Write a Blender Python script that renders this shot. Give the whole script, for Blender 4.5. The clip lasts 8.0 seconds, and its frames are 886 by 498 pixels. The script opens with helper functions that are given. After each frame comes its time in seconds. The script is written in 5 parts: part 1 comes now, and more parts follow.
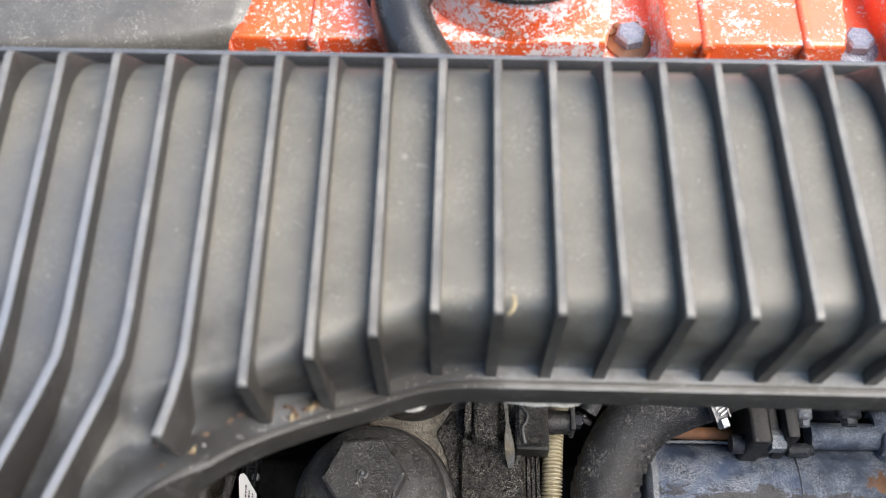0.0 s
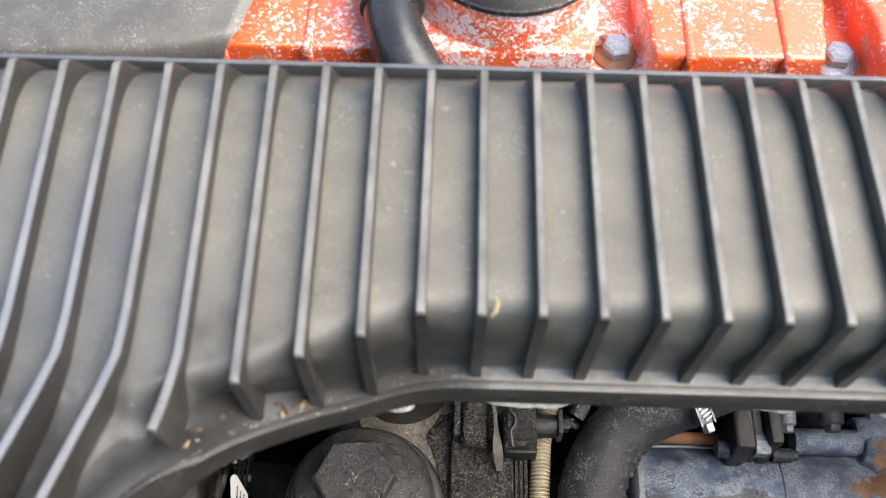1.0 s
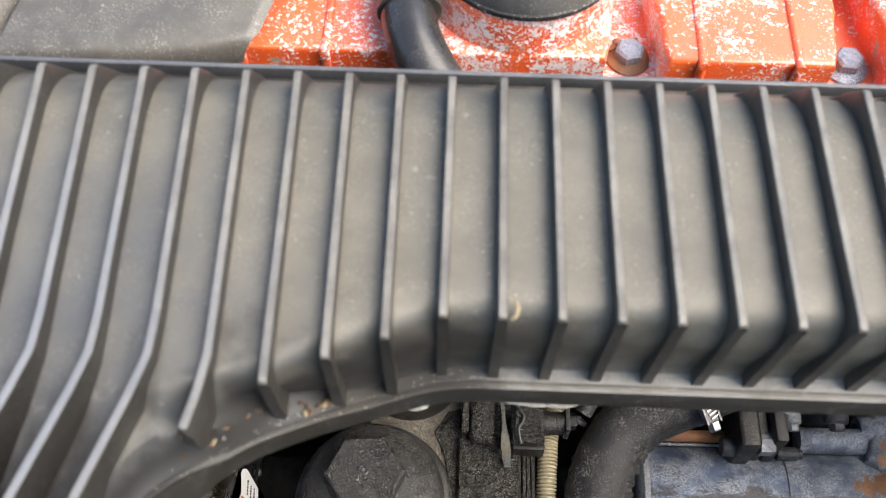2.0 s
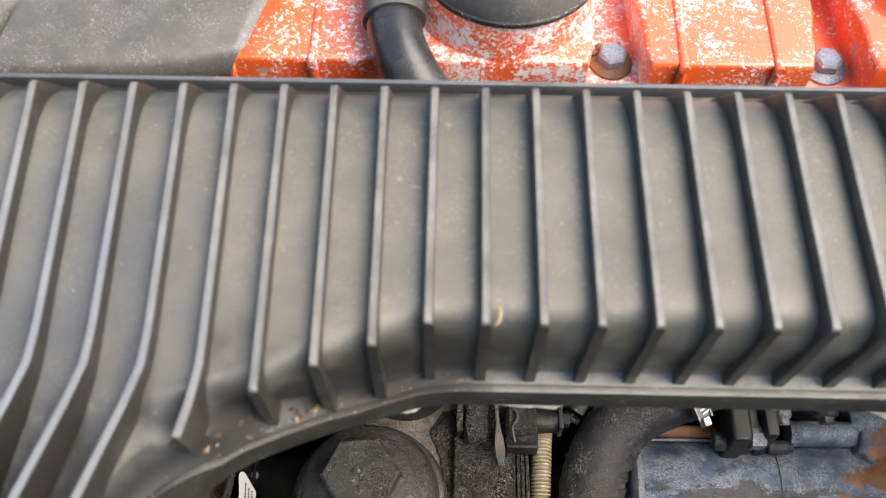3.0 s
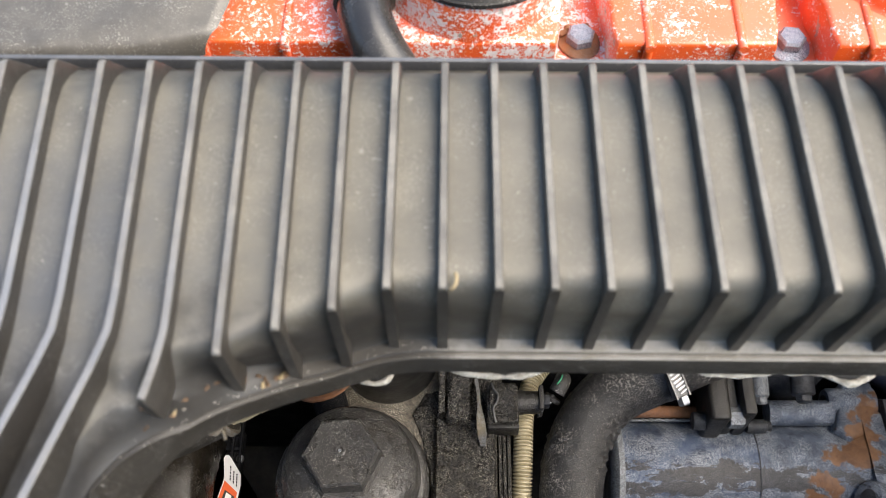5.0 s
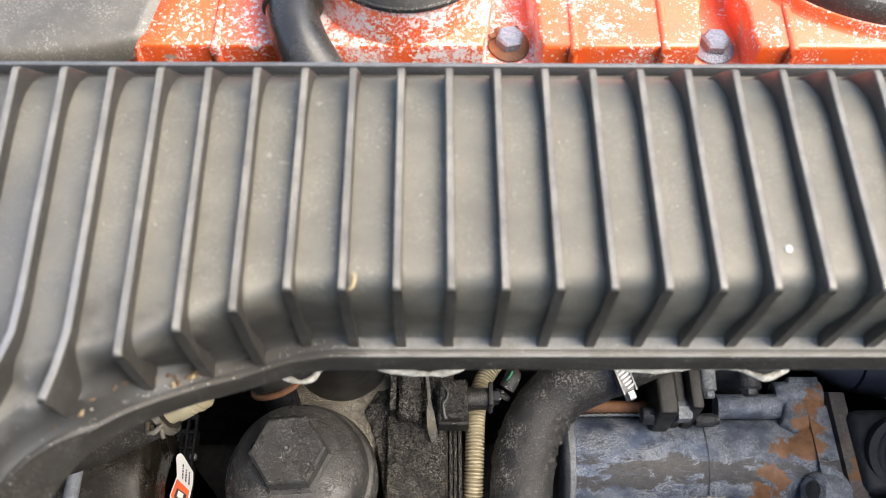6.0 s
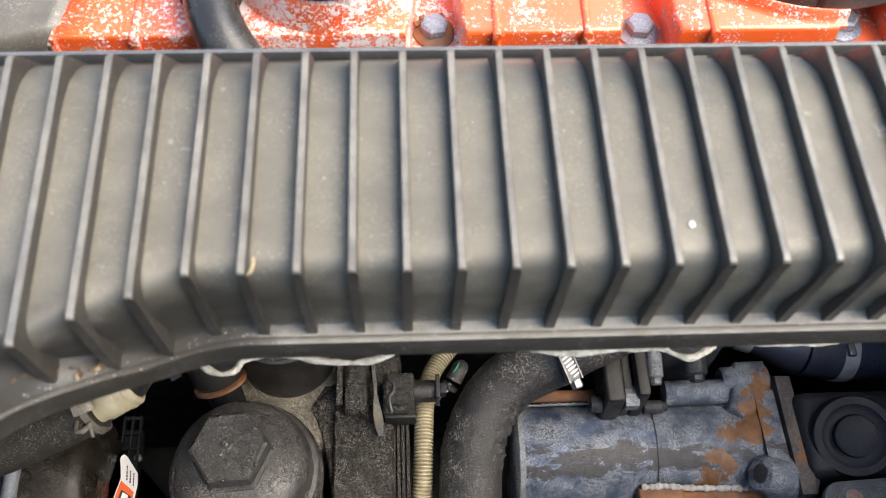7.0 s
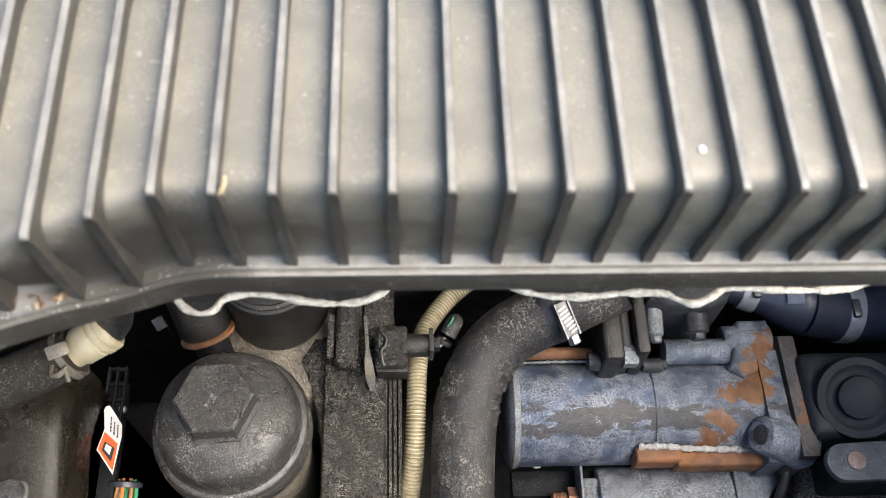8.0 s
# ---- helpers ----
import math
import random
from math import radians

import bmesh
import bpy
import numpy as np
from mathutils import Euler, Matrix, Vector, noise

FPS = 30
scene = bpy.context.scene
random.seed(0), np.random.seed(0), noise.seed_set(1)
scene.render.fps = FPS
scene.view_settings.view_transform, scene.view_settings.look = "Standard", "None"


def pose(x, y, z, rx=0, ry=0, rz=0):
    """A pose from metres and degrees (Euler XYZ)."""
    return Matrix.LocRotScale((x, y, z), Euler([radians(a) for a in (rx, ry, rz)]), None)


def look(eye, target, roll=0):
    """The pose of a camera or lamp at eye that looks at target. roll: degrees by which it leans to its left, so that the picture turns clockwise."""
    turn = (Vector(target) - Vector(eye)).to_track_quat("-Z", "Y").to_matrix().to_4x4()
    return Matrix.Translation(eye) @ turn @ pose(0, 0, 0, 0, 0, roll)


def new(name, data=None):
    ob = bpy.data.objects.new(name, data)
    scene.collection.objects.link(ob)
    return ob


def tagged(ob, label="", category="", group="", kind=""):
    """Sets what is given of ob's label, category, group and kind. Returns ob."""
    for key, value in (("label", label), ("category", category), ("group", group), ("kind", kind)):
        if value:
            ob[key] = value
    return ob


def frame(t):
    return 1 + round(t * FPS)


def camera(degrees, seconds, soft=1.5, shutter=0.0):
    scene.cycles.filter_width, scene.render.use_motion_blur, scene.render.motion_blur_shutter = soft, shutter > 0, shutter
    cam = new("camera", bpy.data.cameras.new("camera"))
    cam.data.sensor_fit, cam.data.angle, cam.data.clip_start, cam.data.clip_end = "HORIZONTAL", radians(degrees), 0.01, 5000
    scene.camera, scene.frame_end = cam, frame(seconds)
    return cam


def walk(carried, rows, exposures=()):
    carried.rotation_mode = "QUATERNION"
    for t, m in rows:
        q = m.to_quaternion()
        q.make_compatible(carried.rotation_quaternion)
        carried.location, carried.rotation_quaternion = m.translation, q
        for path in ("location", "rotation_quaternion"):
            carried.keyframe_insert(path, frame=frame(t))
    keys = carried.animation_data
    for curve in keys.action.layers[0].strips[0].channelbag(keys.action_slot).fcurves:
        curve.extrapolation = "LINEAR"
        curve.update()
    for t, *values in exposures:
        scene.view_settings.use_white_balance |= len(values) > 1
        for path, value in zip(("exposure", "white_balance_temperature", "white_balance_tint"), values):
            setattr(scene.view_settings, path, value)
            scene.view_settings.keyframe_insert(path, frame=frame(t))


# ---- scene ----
cam = camera(50.0, 8.0, soft=0.65)
# the lens is focused on the engine below, so that the cover lies a little out of focus
cam.data.dof.use_dof, cam.data.dof.focus_distance, cam.data.dof.aperture_fstop = True, 0.62, 20.0
PATH = [
    (0, (0.00203, -0.01777, 0.99915), (-0.00251, 0.1328, 0.7397), -0.34),
    (0.5, (0.00597, -0.02222, 1.00393), (0.00422, 0.12785, 0.74417), 0.35),
    (1, (0.00413, -0.02285, 1.00681), (0.00144, 0.12949, 0.74838), 0.74),
    (1.5, (-0.00318, -0.02243, 1.00985), (-0.00648, 0.12947, 0.75117), 0.97),
    (2.8, (0.00344, -0.02629, 1.01882), (0.00092, 0.12315, 0.75871), 0.56),
    (3, (0.00229, -0.02465, 1.02041), (0.00015, 0.12553, 0.76072), 0.33),
    (3.5, (0.00135, -0.02404, 1.02471), (-0.00073, 0.12715, 0.76561), 0.04),
    (4, (0.00478, -0.02654, 1.02525), (0.00322, 0.12401, 0.76577), 0.09),
    (4.5, (0.0103, -0.03075, 1.02308), (0.00911, 0.11907, 0.76317), 0.11),
    (5.8, (0.02684, -0.03832, 1.02755), (0.0288, 0.10975, 0.76664), 1.16),
    (6, (0.03637, -0.03745, 1.03044), (0.04021, 0.11065, 0.76957), 1.38),
    (6.5, (0.04978, -0.03961, 1.03368), (0.05709, 0.10933, 0.77337), 1.52),
    (7, (0.05612, -0.04132, 1.02648), (0.06856, 0.10659, 0.76578), 2.97),
    (7.15, (0.05706, -0.03981, 1.02276), (0.06927, 0.10634, 0.76106), 3.09),
    (7.3, (0.0579, -0.03845, 1.0194), (0.06991, 0.10612, 0.75681), 3.198),
    (7.5, (0.05799, -0.0383, 1.01903), (0.06998, 0.10609, 0.75634), 3.21),
    (8, (0.05974, -0.04166, 1.00301), (0.07205, 0.09749, 0.73752), 3.97),
]
STOPS = [(0.0, 1.77, 6500), (1.0, 1.86, 6650), (1.5, 1.76, 6800), (4.5, 1.70, 7000), (6.0, 1.95, 7000), (7.0, 1.88, 7000), (7.5, 2.04, 6950), (8.0, 2.31, 6900)]
walk(cam, [(t, look(eye, target, roll)) for t, eye, target, roll in PATH], [(t, s, k, 10) for t, s, k in STOPS])

# ---- sky and sun: bright hazy daylight, the sun stands hazy to the right ----
SUN_ELEVATION, SUN_AZIMUTH = 54.0, 103.0   # degrees; azimuth from +y towards +x
world = bpy.data.worlds.new("sky")
scene.world = world
world.use_nodes = True
_n = world.node_tree.nodes
_sky = _n.new("ShaderNodeTexSky")
_sky.sky_type, _sky.sun_disc = "NISHITA", False
_sky.sun_elevation, _sky.sun_rotation = radians(SUN_ELEVATION), radians(SUN_AZIMUTH)
_sky.dust_density = 1.4
_n["Background"].inputs["Strength"].default_value = 0.15
world.node_tree.links.new(_sky.outputs["Color"], _n["Background"].inputs["Color"])
sun = new("sun", bpy.data.lights.new("sun", "SUN"))
sun.data.energy, sun.data.angle, sun.data.color = 2.4, radians(58), (1.0, 0.93, 0.83)
_e, _a = radians(SUN_ELEVATION), radians(SUN_AZIMUTH)
sun.matrix_world = look((math.cos(_e) * math.sin(_a) * 5, math.cos(_e) * math.cos(_a) * 5, math.sin(_e) * 5), (0, 0, 0))


# ---- materials ----
class Tree:
    """A short hand for node materials."""

    def __init__(self, name):
        self.m = bpy.data.materials.new(name) if isinstance(name, str) else name
        self.m.use_nodes = True
        self.n, self.l = self.m.node_tree.nodes, self.m.node_tree.links
        self.b = self.n["Principled BSDF"]
        self.pos = self.n.new("ShaderNodeTexCoord").outputs["Object"]

    def value(self, socket, v):
        if hasattr(v, "is_output"):
            self.l.new(v, socket)
        else:
            socket.default_value = v

    def noise(self, scale, detail=4.0, rough=0.55, stretch=None):
        vec = self.pos
        if stretch:
            mp = self.n.new("ShaderNodeMapping")
            mp.inputs["Scale"].default_value = stretch
            self.l.new(vec, mp.inputs["Vector"])
            vec = mp.outputs["Vector"]
        t = self.n.new("ShaderNodeTexNoise")
        t.inputs["Scale"].default_value, t.inputs["Detail"].default_value, t.inputs["Roughness"].default_value = scale, detail, rough
        self.l.new(vec, t.inputs["Vector"])
        return t.outputs["Fac"]

    def ramp(self, v, lo, hi, a=0.0, b=1.0):
        r = self.n.new("ShaderNodeMapRange")
        r.interpolation_type = "SMOOTHSTEP"
        for key, val in (("Value", v), ("From Min", lo), ("From Max", hi), ("To Min", a), ("To Max", b)):
            self.value(r.inputs[key], val)
        return r.outputs["Result"]

    def math(self, op, a, b):
        r = self.n.new("ShaderNodeMath")
        r.operation = op
        self.value(r.inputs[0], a), self.value(r.inputs[1], b)
        return r.outputs[0]

    def mix(self, f, a, b):
        r = self.n.new("ShaderNodeMix")
        r.data_type = "RGBA"
        self.value(r.inputs["Factor"], f)
        self.value(r.inputs["A"], (*a, 1) if isinstance(a, tuple) else a)
        self.value(r.inputs["B"], (*b, 1) if isinstance(b, tuple) else b)
        return r.outputs["Result"]

    def near(self, point, radius, scale=110.0, ragged=0.007, soft=0.001):
        """1 round a point of the thing, with a ragged edge."""
        d = self.n.new("ShaderNodeVectorMath")
        d.operation = "DISTANCE"
        self.l.new(self.pos, d.inputs[0])
        d.inputs[1].default_value = point
        wob = self.ramp(self.noise(scale, 5), 0.3, 0.7, -ragged, ragged)
        return self.ramp(self.math("ADD", d.outputs["Value"], wob), radius - soft, radius + soft, 1.0, 0.0)

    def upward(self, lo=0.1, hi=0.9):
        """1 on faces that look up, falling to 0 on steep ones."""
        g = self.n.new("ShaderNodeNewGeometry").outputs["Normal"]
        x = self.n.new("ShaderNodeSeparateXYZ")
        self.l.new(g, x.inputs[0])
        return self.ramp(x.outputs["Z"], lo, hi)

    def set(self, color, rough=0.5, metal=0.0, bump=None, dist=0.0005, spec=None, strength=0.6):
        self.value(self.b.inputs["Base Color"], (*color, 1) if isinstance(color, tuple) else color)
        self.value(self.b.inputs["Roughness"], rough)
        self.value(self.b.inputs["Metallic"], metal)
        if spec is not None:
            self.b.inputs["Specular IOR Level"].default_value = spec
        if bump is not None:
            k = self.n.new("ShaderNodeBump")
            k.inputs["Distance"].default_value, k.inputs["Strength"].default_value = dist, strength
            self.l.new(bump, k.inputs["Height"])
            self.l.new(k.outputs["Normal"], self.b.inputs["Normal"])
        return self.m


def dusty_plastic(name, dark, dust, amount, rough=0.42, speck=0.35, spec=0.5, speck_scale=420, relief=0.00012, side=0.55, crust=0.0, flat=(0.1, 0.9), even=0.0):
    """Moulded plastic or rubber with a film of dust, blotches and pale specks."""
    t = Tree(name)
    film = t.ramp(t.noise(70, 7, 0.68), 0.30, 0.72, 0.30 + even, 0.80 - even)
    fine = t.noise(900, 3)
    f = t.math("MULTIPLY", t.math("ADD", film, t.ramp(t.noise(14, 4), 0.3, 0.7, 0.10, 0.30)), amount)
    # less dust on steep faces; shade on sides is put into the colour too
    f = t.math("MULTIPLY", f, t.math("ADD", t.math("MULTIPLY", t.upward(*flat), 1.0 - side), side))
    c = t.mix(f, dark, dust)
    dots = t.ramp(t.noise(speck_scale, 2, 0.4), 0.69, 0.75)
    grit = t.ramp(t.noise(speck_scale * 3.6, 2, 0.5), 0.585, 0.65, 0.0, 0.9)
    dots = t.math("MAXIMUM", dots, grit)
    dots = t.math("MULTIPLY", dots, t.ramp(t.noise(75, 5, 0.65), 0.38, 0.62, 0.08, 1.0))
    c = t.mix(t.math("MULTIPLY", dots, speck), c, (0.56, 0.53, 0.48))
    r = t.ramp(t.noise(55, 5), 0.3, 0.7, rough - 0.07, rough + 0.12)
    relief_map = t.math("ADD", t.math("ADD", fine, t.math("MULTIPLY", dots, 1.5)), t.math("MULTIPLY", t.noise(260, 5, 0.7), 1.2))
    if crust:
        cake = t.math("MULTIPLY", t.ramp(t.noise(620, 4, 0.7), 0.50, 0.60), t.ramp(t.noise(40, 5, 0.65), 0.49, 0.61))
        c = t.mix(t.math("MULTIPLY", cake, crust), c, (0.30, 0.285, 0.26))
        relief_map = t.math("ADD", relief_map, t.math("MULTIPLY", cake, 2.5))
    return t.set(c, r, 0.0, relief_map, relief, spec)


def cast_metal(name, a, b, rust=(), grit=0.6, metal=0.35, rough=0.55, pale=0.3, pits=None):
    """Weathered casting: two tones, a pale bloom, dark pitted areas, rust patches at points of the thing."""
    t = Tree(name)
    c = t.mix(t.ramp(t.noise(45, 6, 0.65), 0.35, 0.65), a, b)
    bloom = t.math("MULTIPLY", t.math("MAXIMUM", t.ramp(t.noise(1900, 2, 0.6), 0.50, 0.57), t.ramp(t.noise(700, 5, 0.8), 0.52, 0.58)), t.ramp(t.noise(50, 6, 0.65), 0.36, 0.58, 0.12, 1.0))
    c = t.mix(t.math("MULTIPLY", bloom, pale), c, (0.57, 0.61, 0.65))
    if pits:
        # flaked strips that run round the drum, between two places across it
        xyz = t.n.new("ShaderNodeSeparateXYZ")
        t.l.new(t.pos, xyz.inputs[0])
        across = t.math("ADD", xyz.outputs["Y"], t.ramp(t.noise(95, 4, 0.6), 0.3, 0.7, -0.003, 0.003))
        inside = t.math("MULTIPLY", t.ramp(across, pits[0] - 0.002, pits[0] + 0.002), t.ramp(across, pits[1] - 0.002, pits[1] + 0.002, 1.0, 0.0))
        worn = t.math("MULTIPLY", inside, t.ramp(t.noise(62, 5, 0.65, (0.7, 2.2, 1.0)), 0.43, 0.52))
        speckle = t.mix(t.ramp(t.noise(1500, 4), 0.42, 0.66), (0.030, 0.028, 0.027), (0.115, 0.110, 0.104))
        bite = t.ramp(t.math("ADD", worn, t.ramp(t.noise(900, 4, 0.7), 0.25, 0.75, -0.6, 0.6)), 0.35, 0.65)
        c = t.mix(t.math("MULTIPLY", bite, 0.9), c, speckle)
    m = metal
    if rust:
        mask = None
        for point, radius in rust:
            one = t.near(point, radius, 90, 0.0060, 0.0022)
            mask = one if mask is None else t.math("MAXIMUM", mask, one)
        c = t.mix(mask, c, t.mix(t.ramp(t.noise(130, 7, 0.7), 0.25, 0.75), (0.11, 0.050, 0.022), (0.22, 0.105, 0.044)))
        m = t.ramp(mask, 0.0, 1.0, metal, 0.0)
    r = t.ramp(t.noise(120, 4), 0.3, 0.7, rough - 0.1, rough + 0.15)
    return t.set(c, r, m, t.math("ADD", t.noise(420, 5, 0.7), t.math("MULTIPLY", bloom, 0.5)), 0.0005 * grit)


M_COVER = dusty_plastic("cover_plastic", (0.0255, 0.0228, 0.0186), (0.229, 0.2105, 0.163), 0.62, 0.50, 0.20, 0.5, side=0.42, flat=(0.35, 0.985), even=0.12)
def scuff(material, points):
    """Pale rubbed marks on a plastic, at points of the thing."""
    t = Tree(material)
    old = t.b.inputs["Base Color"].links[0].from_socket
    mask = None
    for point, radius in points:
        one = t.math("MULTIPLY", t.near(point, radius, 160, radius * 0.9), t.ramp(t.noise(420, 5, 0.7), 0.45, 0.62))
        mask = one if mask is None else t.math("MAXIMUM", mask, one)
    t.l.new(t.mix(t.math("MULTIPLY", mask, 0.32), old, (0.50, 0.49, 0.46)), t.b.inputs["Base Color"])


def settled(material):
    """A thicker film of dust that has settled along the near flange."""
    t = Tree(material)
    old = t.b.inputs["Base Color"].links[0].from_socket
    x = t.n.new("ShaderNodeSeparateXYZ")
    t.l.new(t.pos, x.inputs[0])
    low = t.math("MULTIPLY", t.ramp(x.outputs["Z"], 0.008, 0.011, 1.0, 0.0), t.ramp(x.outputs["X"], -0.09, -0.04))
    low = t.math("MULTIPLY", t.math("MULTIPLY", low, t.upward(0.6, 0.95)), t.ramp(t.noise(120, 6, 0.7), 0.3, 0.62, 0.25, 0.75))
    t.l.new(t.mix(low, old, (0.27, 0.262, 0.245)), t.b.inputs["Base Color"])


def rubbed(material, bare, rough, crest=None, oily=False):
    """The branch to the near left is rubbed clean of its dust down to the bare, smoother plastic, toned blue for the
    sky's sheen; crests are paler, for scuffing and painted sheen.
    """
    t = Tree(material)
    old = t.b.inputs["Base Color"].links[0].from_socket
    old_rough = t.b.inputs["Roughness"].links[0].from_socket
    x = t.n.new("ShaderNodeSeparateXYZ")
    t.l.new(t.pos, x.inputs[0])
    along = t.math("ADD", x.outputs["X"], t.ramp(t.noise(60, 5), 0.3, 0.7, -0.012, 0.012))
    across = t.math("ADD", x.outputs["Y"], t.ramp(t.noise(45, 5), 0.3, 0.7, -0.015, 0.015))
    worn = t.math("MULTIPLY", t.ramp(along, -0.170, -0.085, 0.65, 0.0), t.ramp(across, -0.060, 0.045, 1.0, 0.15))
    # upward crests take a paler tone: scuffing, with the sky's sheen painted in
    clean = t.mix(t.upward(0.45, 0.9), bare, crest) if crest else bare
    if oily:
        # old oil crept up here from the lip, with the fold's shade painted in
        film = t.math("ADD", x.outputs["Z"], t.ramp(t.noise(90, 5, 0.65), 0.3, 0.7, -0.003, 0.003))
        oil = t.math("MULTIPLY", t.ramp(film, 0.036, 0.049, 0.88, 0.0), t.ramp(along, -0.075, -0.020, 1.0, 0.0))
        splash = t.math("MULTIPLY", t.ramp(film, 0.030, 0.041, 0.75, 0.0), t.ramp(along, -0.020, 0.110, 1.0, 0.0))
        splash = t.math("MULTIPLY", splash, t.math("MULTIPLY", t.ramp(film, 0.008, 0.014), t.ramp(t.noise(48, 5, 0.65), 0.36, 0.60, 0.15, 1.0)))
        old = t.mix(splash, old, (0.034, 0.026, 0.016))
        # a second dark band follows the foot of the slanting lip
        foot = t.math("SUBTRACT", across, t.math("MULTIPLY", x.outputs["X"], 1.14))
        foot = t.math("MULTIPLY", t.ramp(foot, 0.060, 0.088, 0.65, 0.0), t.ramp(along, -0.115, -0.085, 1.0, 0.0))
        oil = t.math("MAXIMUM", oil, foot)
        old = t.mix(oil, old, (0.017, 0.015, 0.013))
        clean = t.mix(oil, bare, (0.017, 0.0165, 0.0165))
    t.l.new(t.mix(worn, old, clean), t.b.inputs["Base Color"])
    r = t.n.new("ShaderNodeMix")
    t.value(r.inputs["Factor"], worn), t.value(r.inputs["A"], old_rough), t.value(r.inputs["B"], rough)
    t.l.new(r.outputs["Result"], t.b.inputs["Roughness"])


# darker version of the cover plastic, for the front lip
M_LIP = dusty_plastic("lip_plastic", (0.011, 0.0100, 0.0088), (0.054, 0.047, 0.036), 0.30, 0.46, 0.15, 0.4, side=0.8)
M_RIM = dusty_plastic("rim_plastic", (0.030, 0.031, 0.034), (0.160, 0.162, 0.166), 0.60, 0.42, 0.1, side=0.45)
M_FILLER = dusty_plastic("filler_plastic", (0.034, 0.034, 0.033), (0.150, 0.146, 0.136), 0.75, 0.55, 0.3, side=0.9)
# dusty crests; near-black sides hold the shade between the ribs in their colour
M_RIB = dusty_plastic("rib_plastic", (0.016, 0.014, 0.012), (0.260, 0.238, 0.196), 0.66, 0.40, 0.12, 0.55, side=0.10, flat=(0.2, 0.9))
M_PAN = dusty_plastic("trim_plastic", (0.028, 0.027, 0.025), (0.140, 0.128, 0.106), 0.60, 0.45, 0.3)
M_RUBBER = dusty_plastic("rubber", (0.015, 0.015, 0.015), (0.080, 0.076, 0.070), 0.35, 0.58, 0.6, 0.35, 300)
M_HOSE = dusty_plastic("hose_rubber", (0.014, 0.014, 0.0145), (0.070, 0.069, 0.067), 0.28, 0.40, 0.34, 0.5, 340, 0.0012, 0.4, 0.8)
M_OLDHOSE = dusty_plastic("brown_hose", (0.014, 0.013, 0.011), (0.060, 0.048, 0.033), 0.42, 0.70, 0.2, 0.15, 380, 0.0005)
M_GLOSSY = dusty_plastic("glossy_hose", (0.014, 0.014, 0.015), (0.060, 0.056, 0.046), 0.30, 0.24, 0.15)
M_CAP = dusty_plastic("filter_plastic", (0.015, 0.015, 0.0155), (0.125, 0.116, 0.100), 0.30, 0.28, 0.50, 0.6, 420, 0.0006, 0.30, 0.35)
M_BLACK = dusty_plastic("oily_black", (0.006, 0.006, 0.006), (0.040, 0.037, 0.032), 0.45, 0.36, 0.12, 0.5, 420, 0.0009, 0.4)
# near-black for parts in deep gaps, whose shade is put into the colour
M_NEAR_BLACK = dusty_plastic("near_black", (0.004, 0.0045, 0.006), (0.016, 0.017, 0.020), 0.35, 0.60, 0.15, 0.18, 420, 0.0006, 0.5)
M_NAVY = dusty_plastic("navy_rubber", (0.0055, 0.007, 0.011), (0.022, 0.024, 0.031), 0.40, 0.50, 0.12, 0.3, 420, 0.0006, 0.5)
M_PIPE_BLUE = dusty_plastic("dark_hose", (0.018, 0.022, 0.036), (0.062, 0.065, 0.080), 0.4, 0.34, 0.10)
M_BROWNBOX = dusty_plastic("dusty_housing", (0.011, 0.0085, 0.0055), (0.060, 0.045, 0.026), 0.30, 0.26, 0.55, 0.35, 620, 0.0004, 0.25)
M_BROWNBOX.node_tree.nodes["Principled BSDF"].inputs["Coat Weight"].default_value = 0.10
M_BROWNBOX.node_tree.nodes["Principled BSDF"].inputs["Coat Roughness"].default_value = 0.18


def grimy(name, dark, mid, scale, dist, rough, stuck):
    """Oily grime with sand stuck to it."""
    t = Tree(name)
    lumps = t.noise(scale, 7, 0.72)
    c = t.mix(t.ramp(lumps, 0.38, 0.68), dark, mid)
    sand = t.math("MULTIPLY", t.ramp(t.noise(1350, 2, 0.5), 0.56, 0.62), t.ramp(t.noise(60, 4, 0.6), 0.40, 0.62, 0.08, 1.0))
    c = t.mix(t.math("MULTIPLY", sand, stuck), c, (0.58, 0.54, 0.45))
    return t.set(c, t.ramp(t.noise(200, 3), 0.3, 0.7, rough - 0.15, rough + 0.1), 0.0, t.math("ADD", lumps, t.math("MULTIPLY", sand, 0.4)), dist, 0.5)


M_GRIME = grimy("oily_grime", (0.007, 0.0066, 0.0058), (0.040, 0.036, 0.030), 620, 0.0030, 0.19, 0.40)
M_BLOCK = grimy("gritty_casting", (0.026, 0.022, 0.017), (0.175, 0.150, 0.112), 520, 0.0014, 0.50, 0.9)
M_ALLOY = cast_metal("alloy", (0.150, 0.158, 0.168), (0.062, 0.066, 0.072), pale=0.42, grit=1.2)
M_STEEL = cast_metal("dirty_steel", (0.36, 0.37, 0.39), (0.16, 0.165, 0.18), metal=0.8, rough=0.36, grit=0.25, pale=0.2)
M_CLAMP = cast_metal("clamp_steel", (0.17, 0.168, 0.164), (0.08, 0.079, 0.077), metal=0.8, rough=0.5, grit=0.2, pale=0.1)
M_BAND = cast_metal("band_steel", (0.50, 0.49, 0.47), (0.34, 0.33, 0.32), metal=0.45, rough=0.5, grit=0.3, pale=0.2)
M_RUST = cast_metal("rusty_steel", (0.25, 0.100, 0.034), (0.12, 0.050, 0.020), metal=0.0, rough=0.6, pale=0.06, grit=1.4)
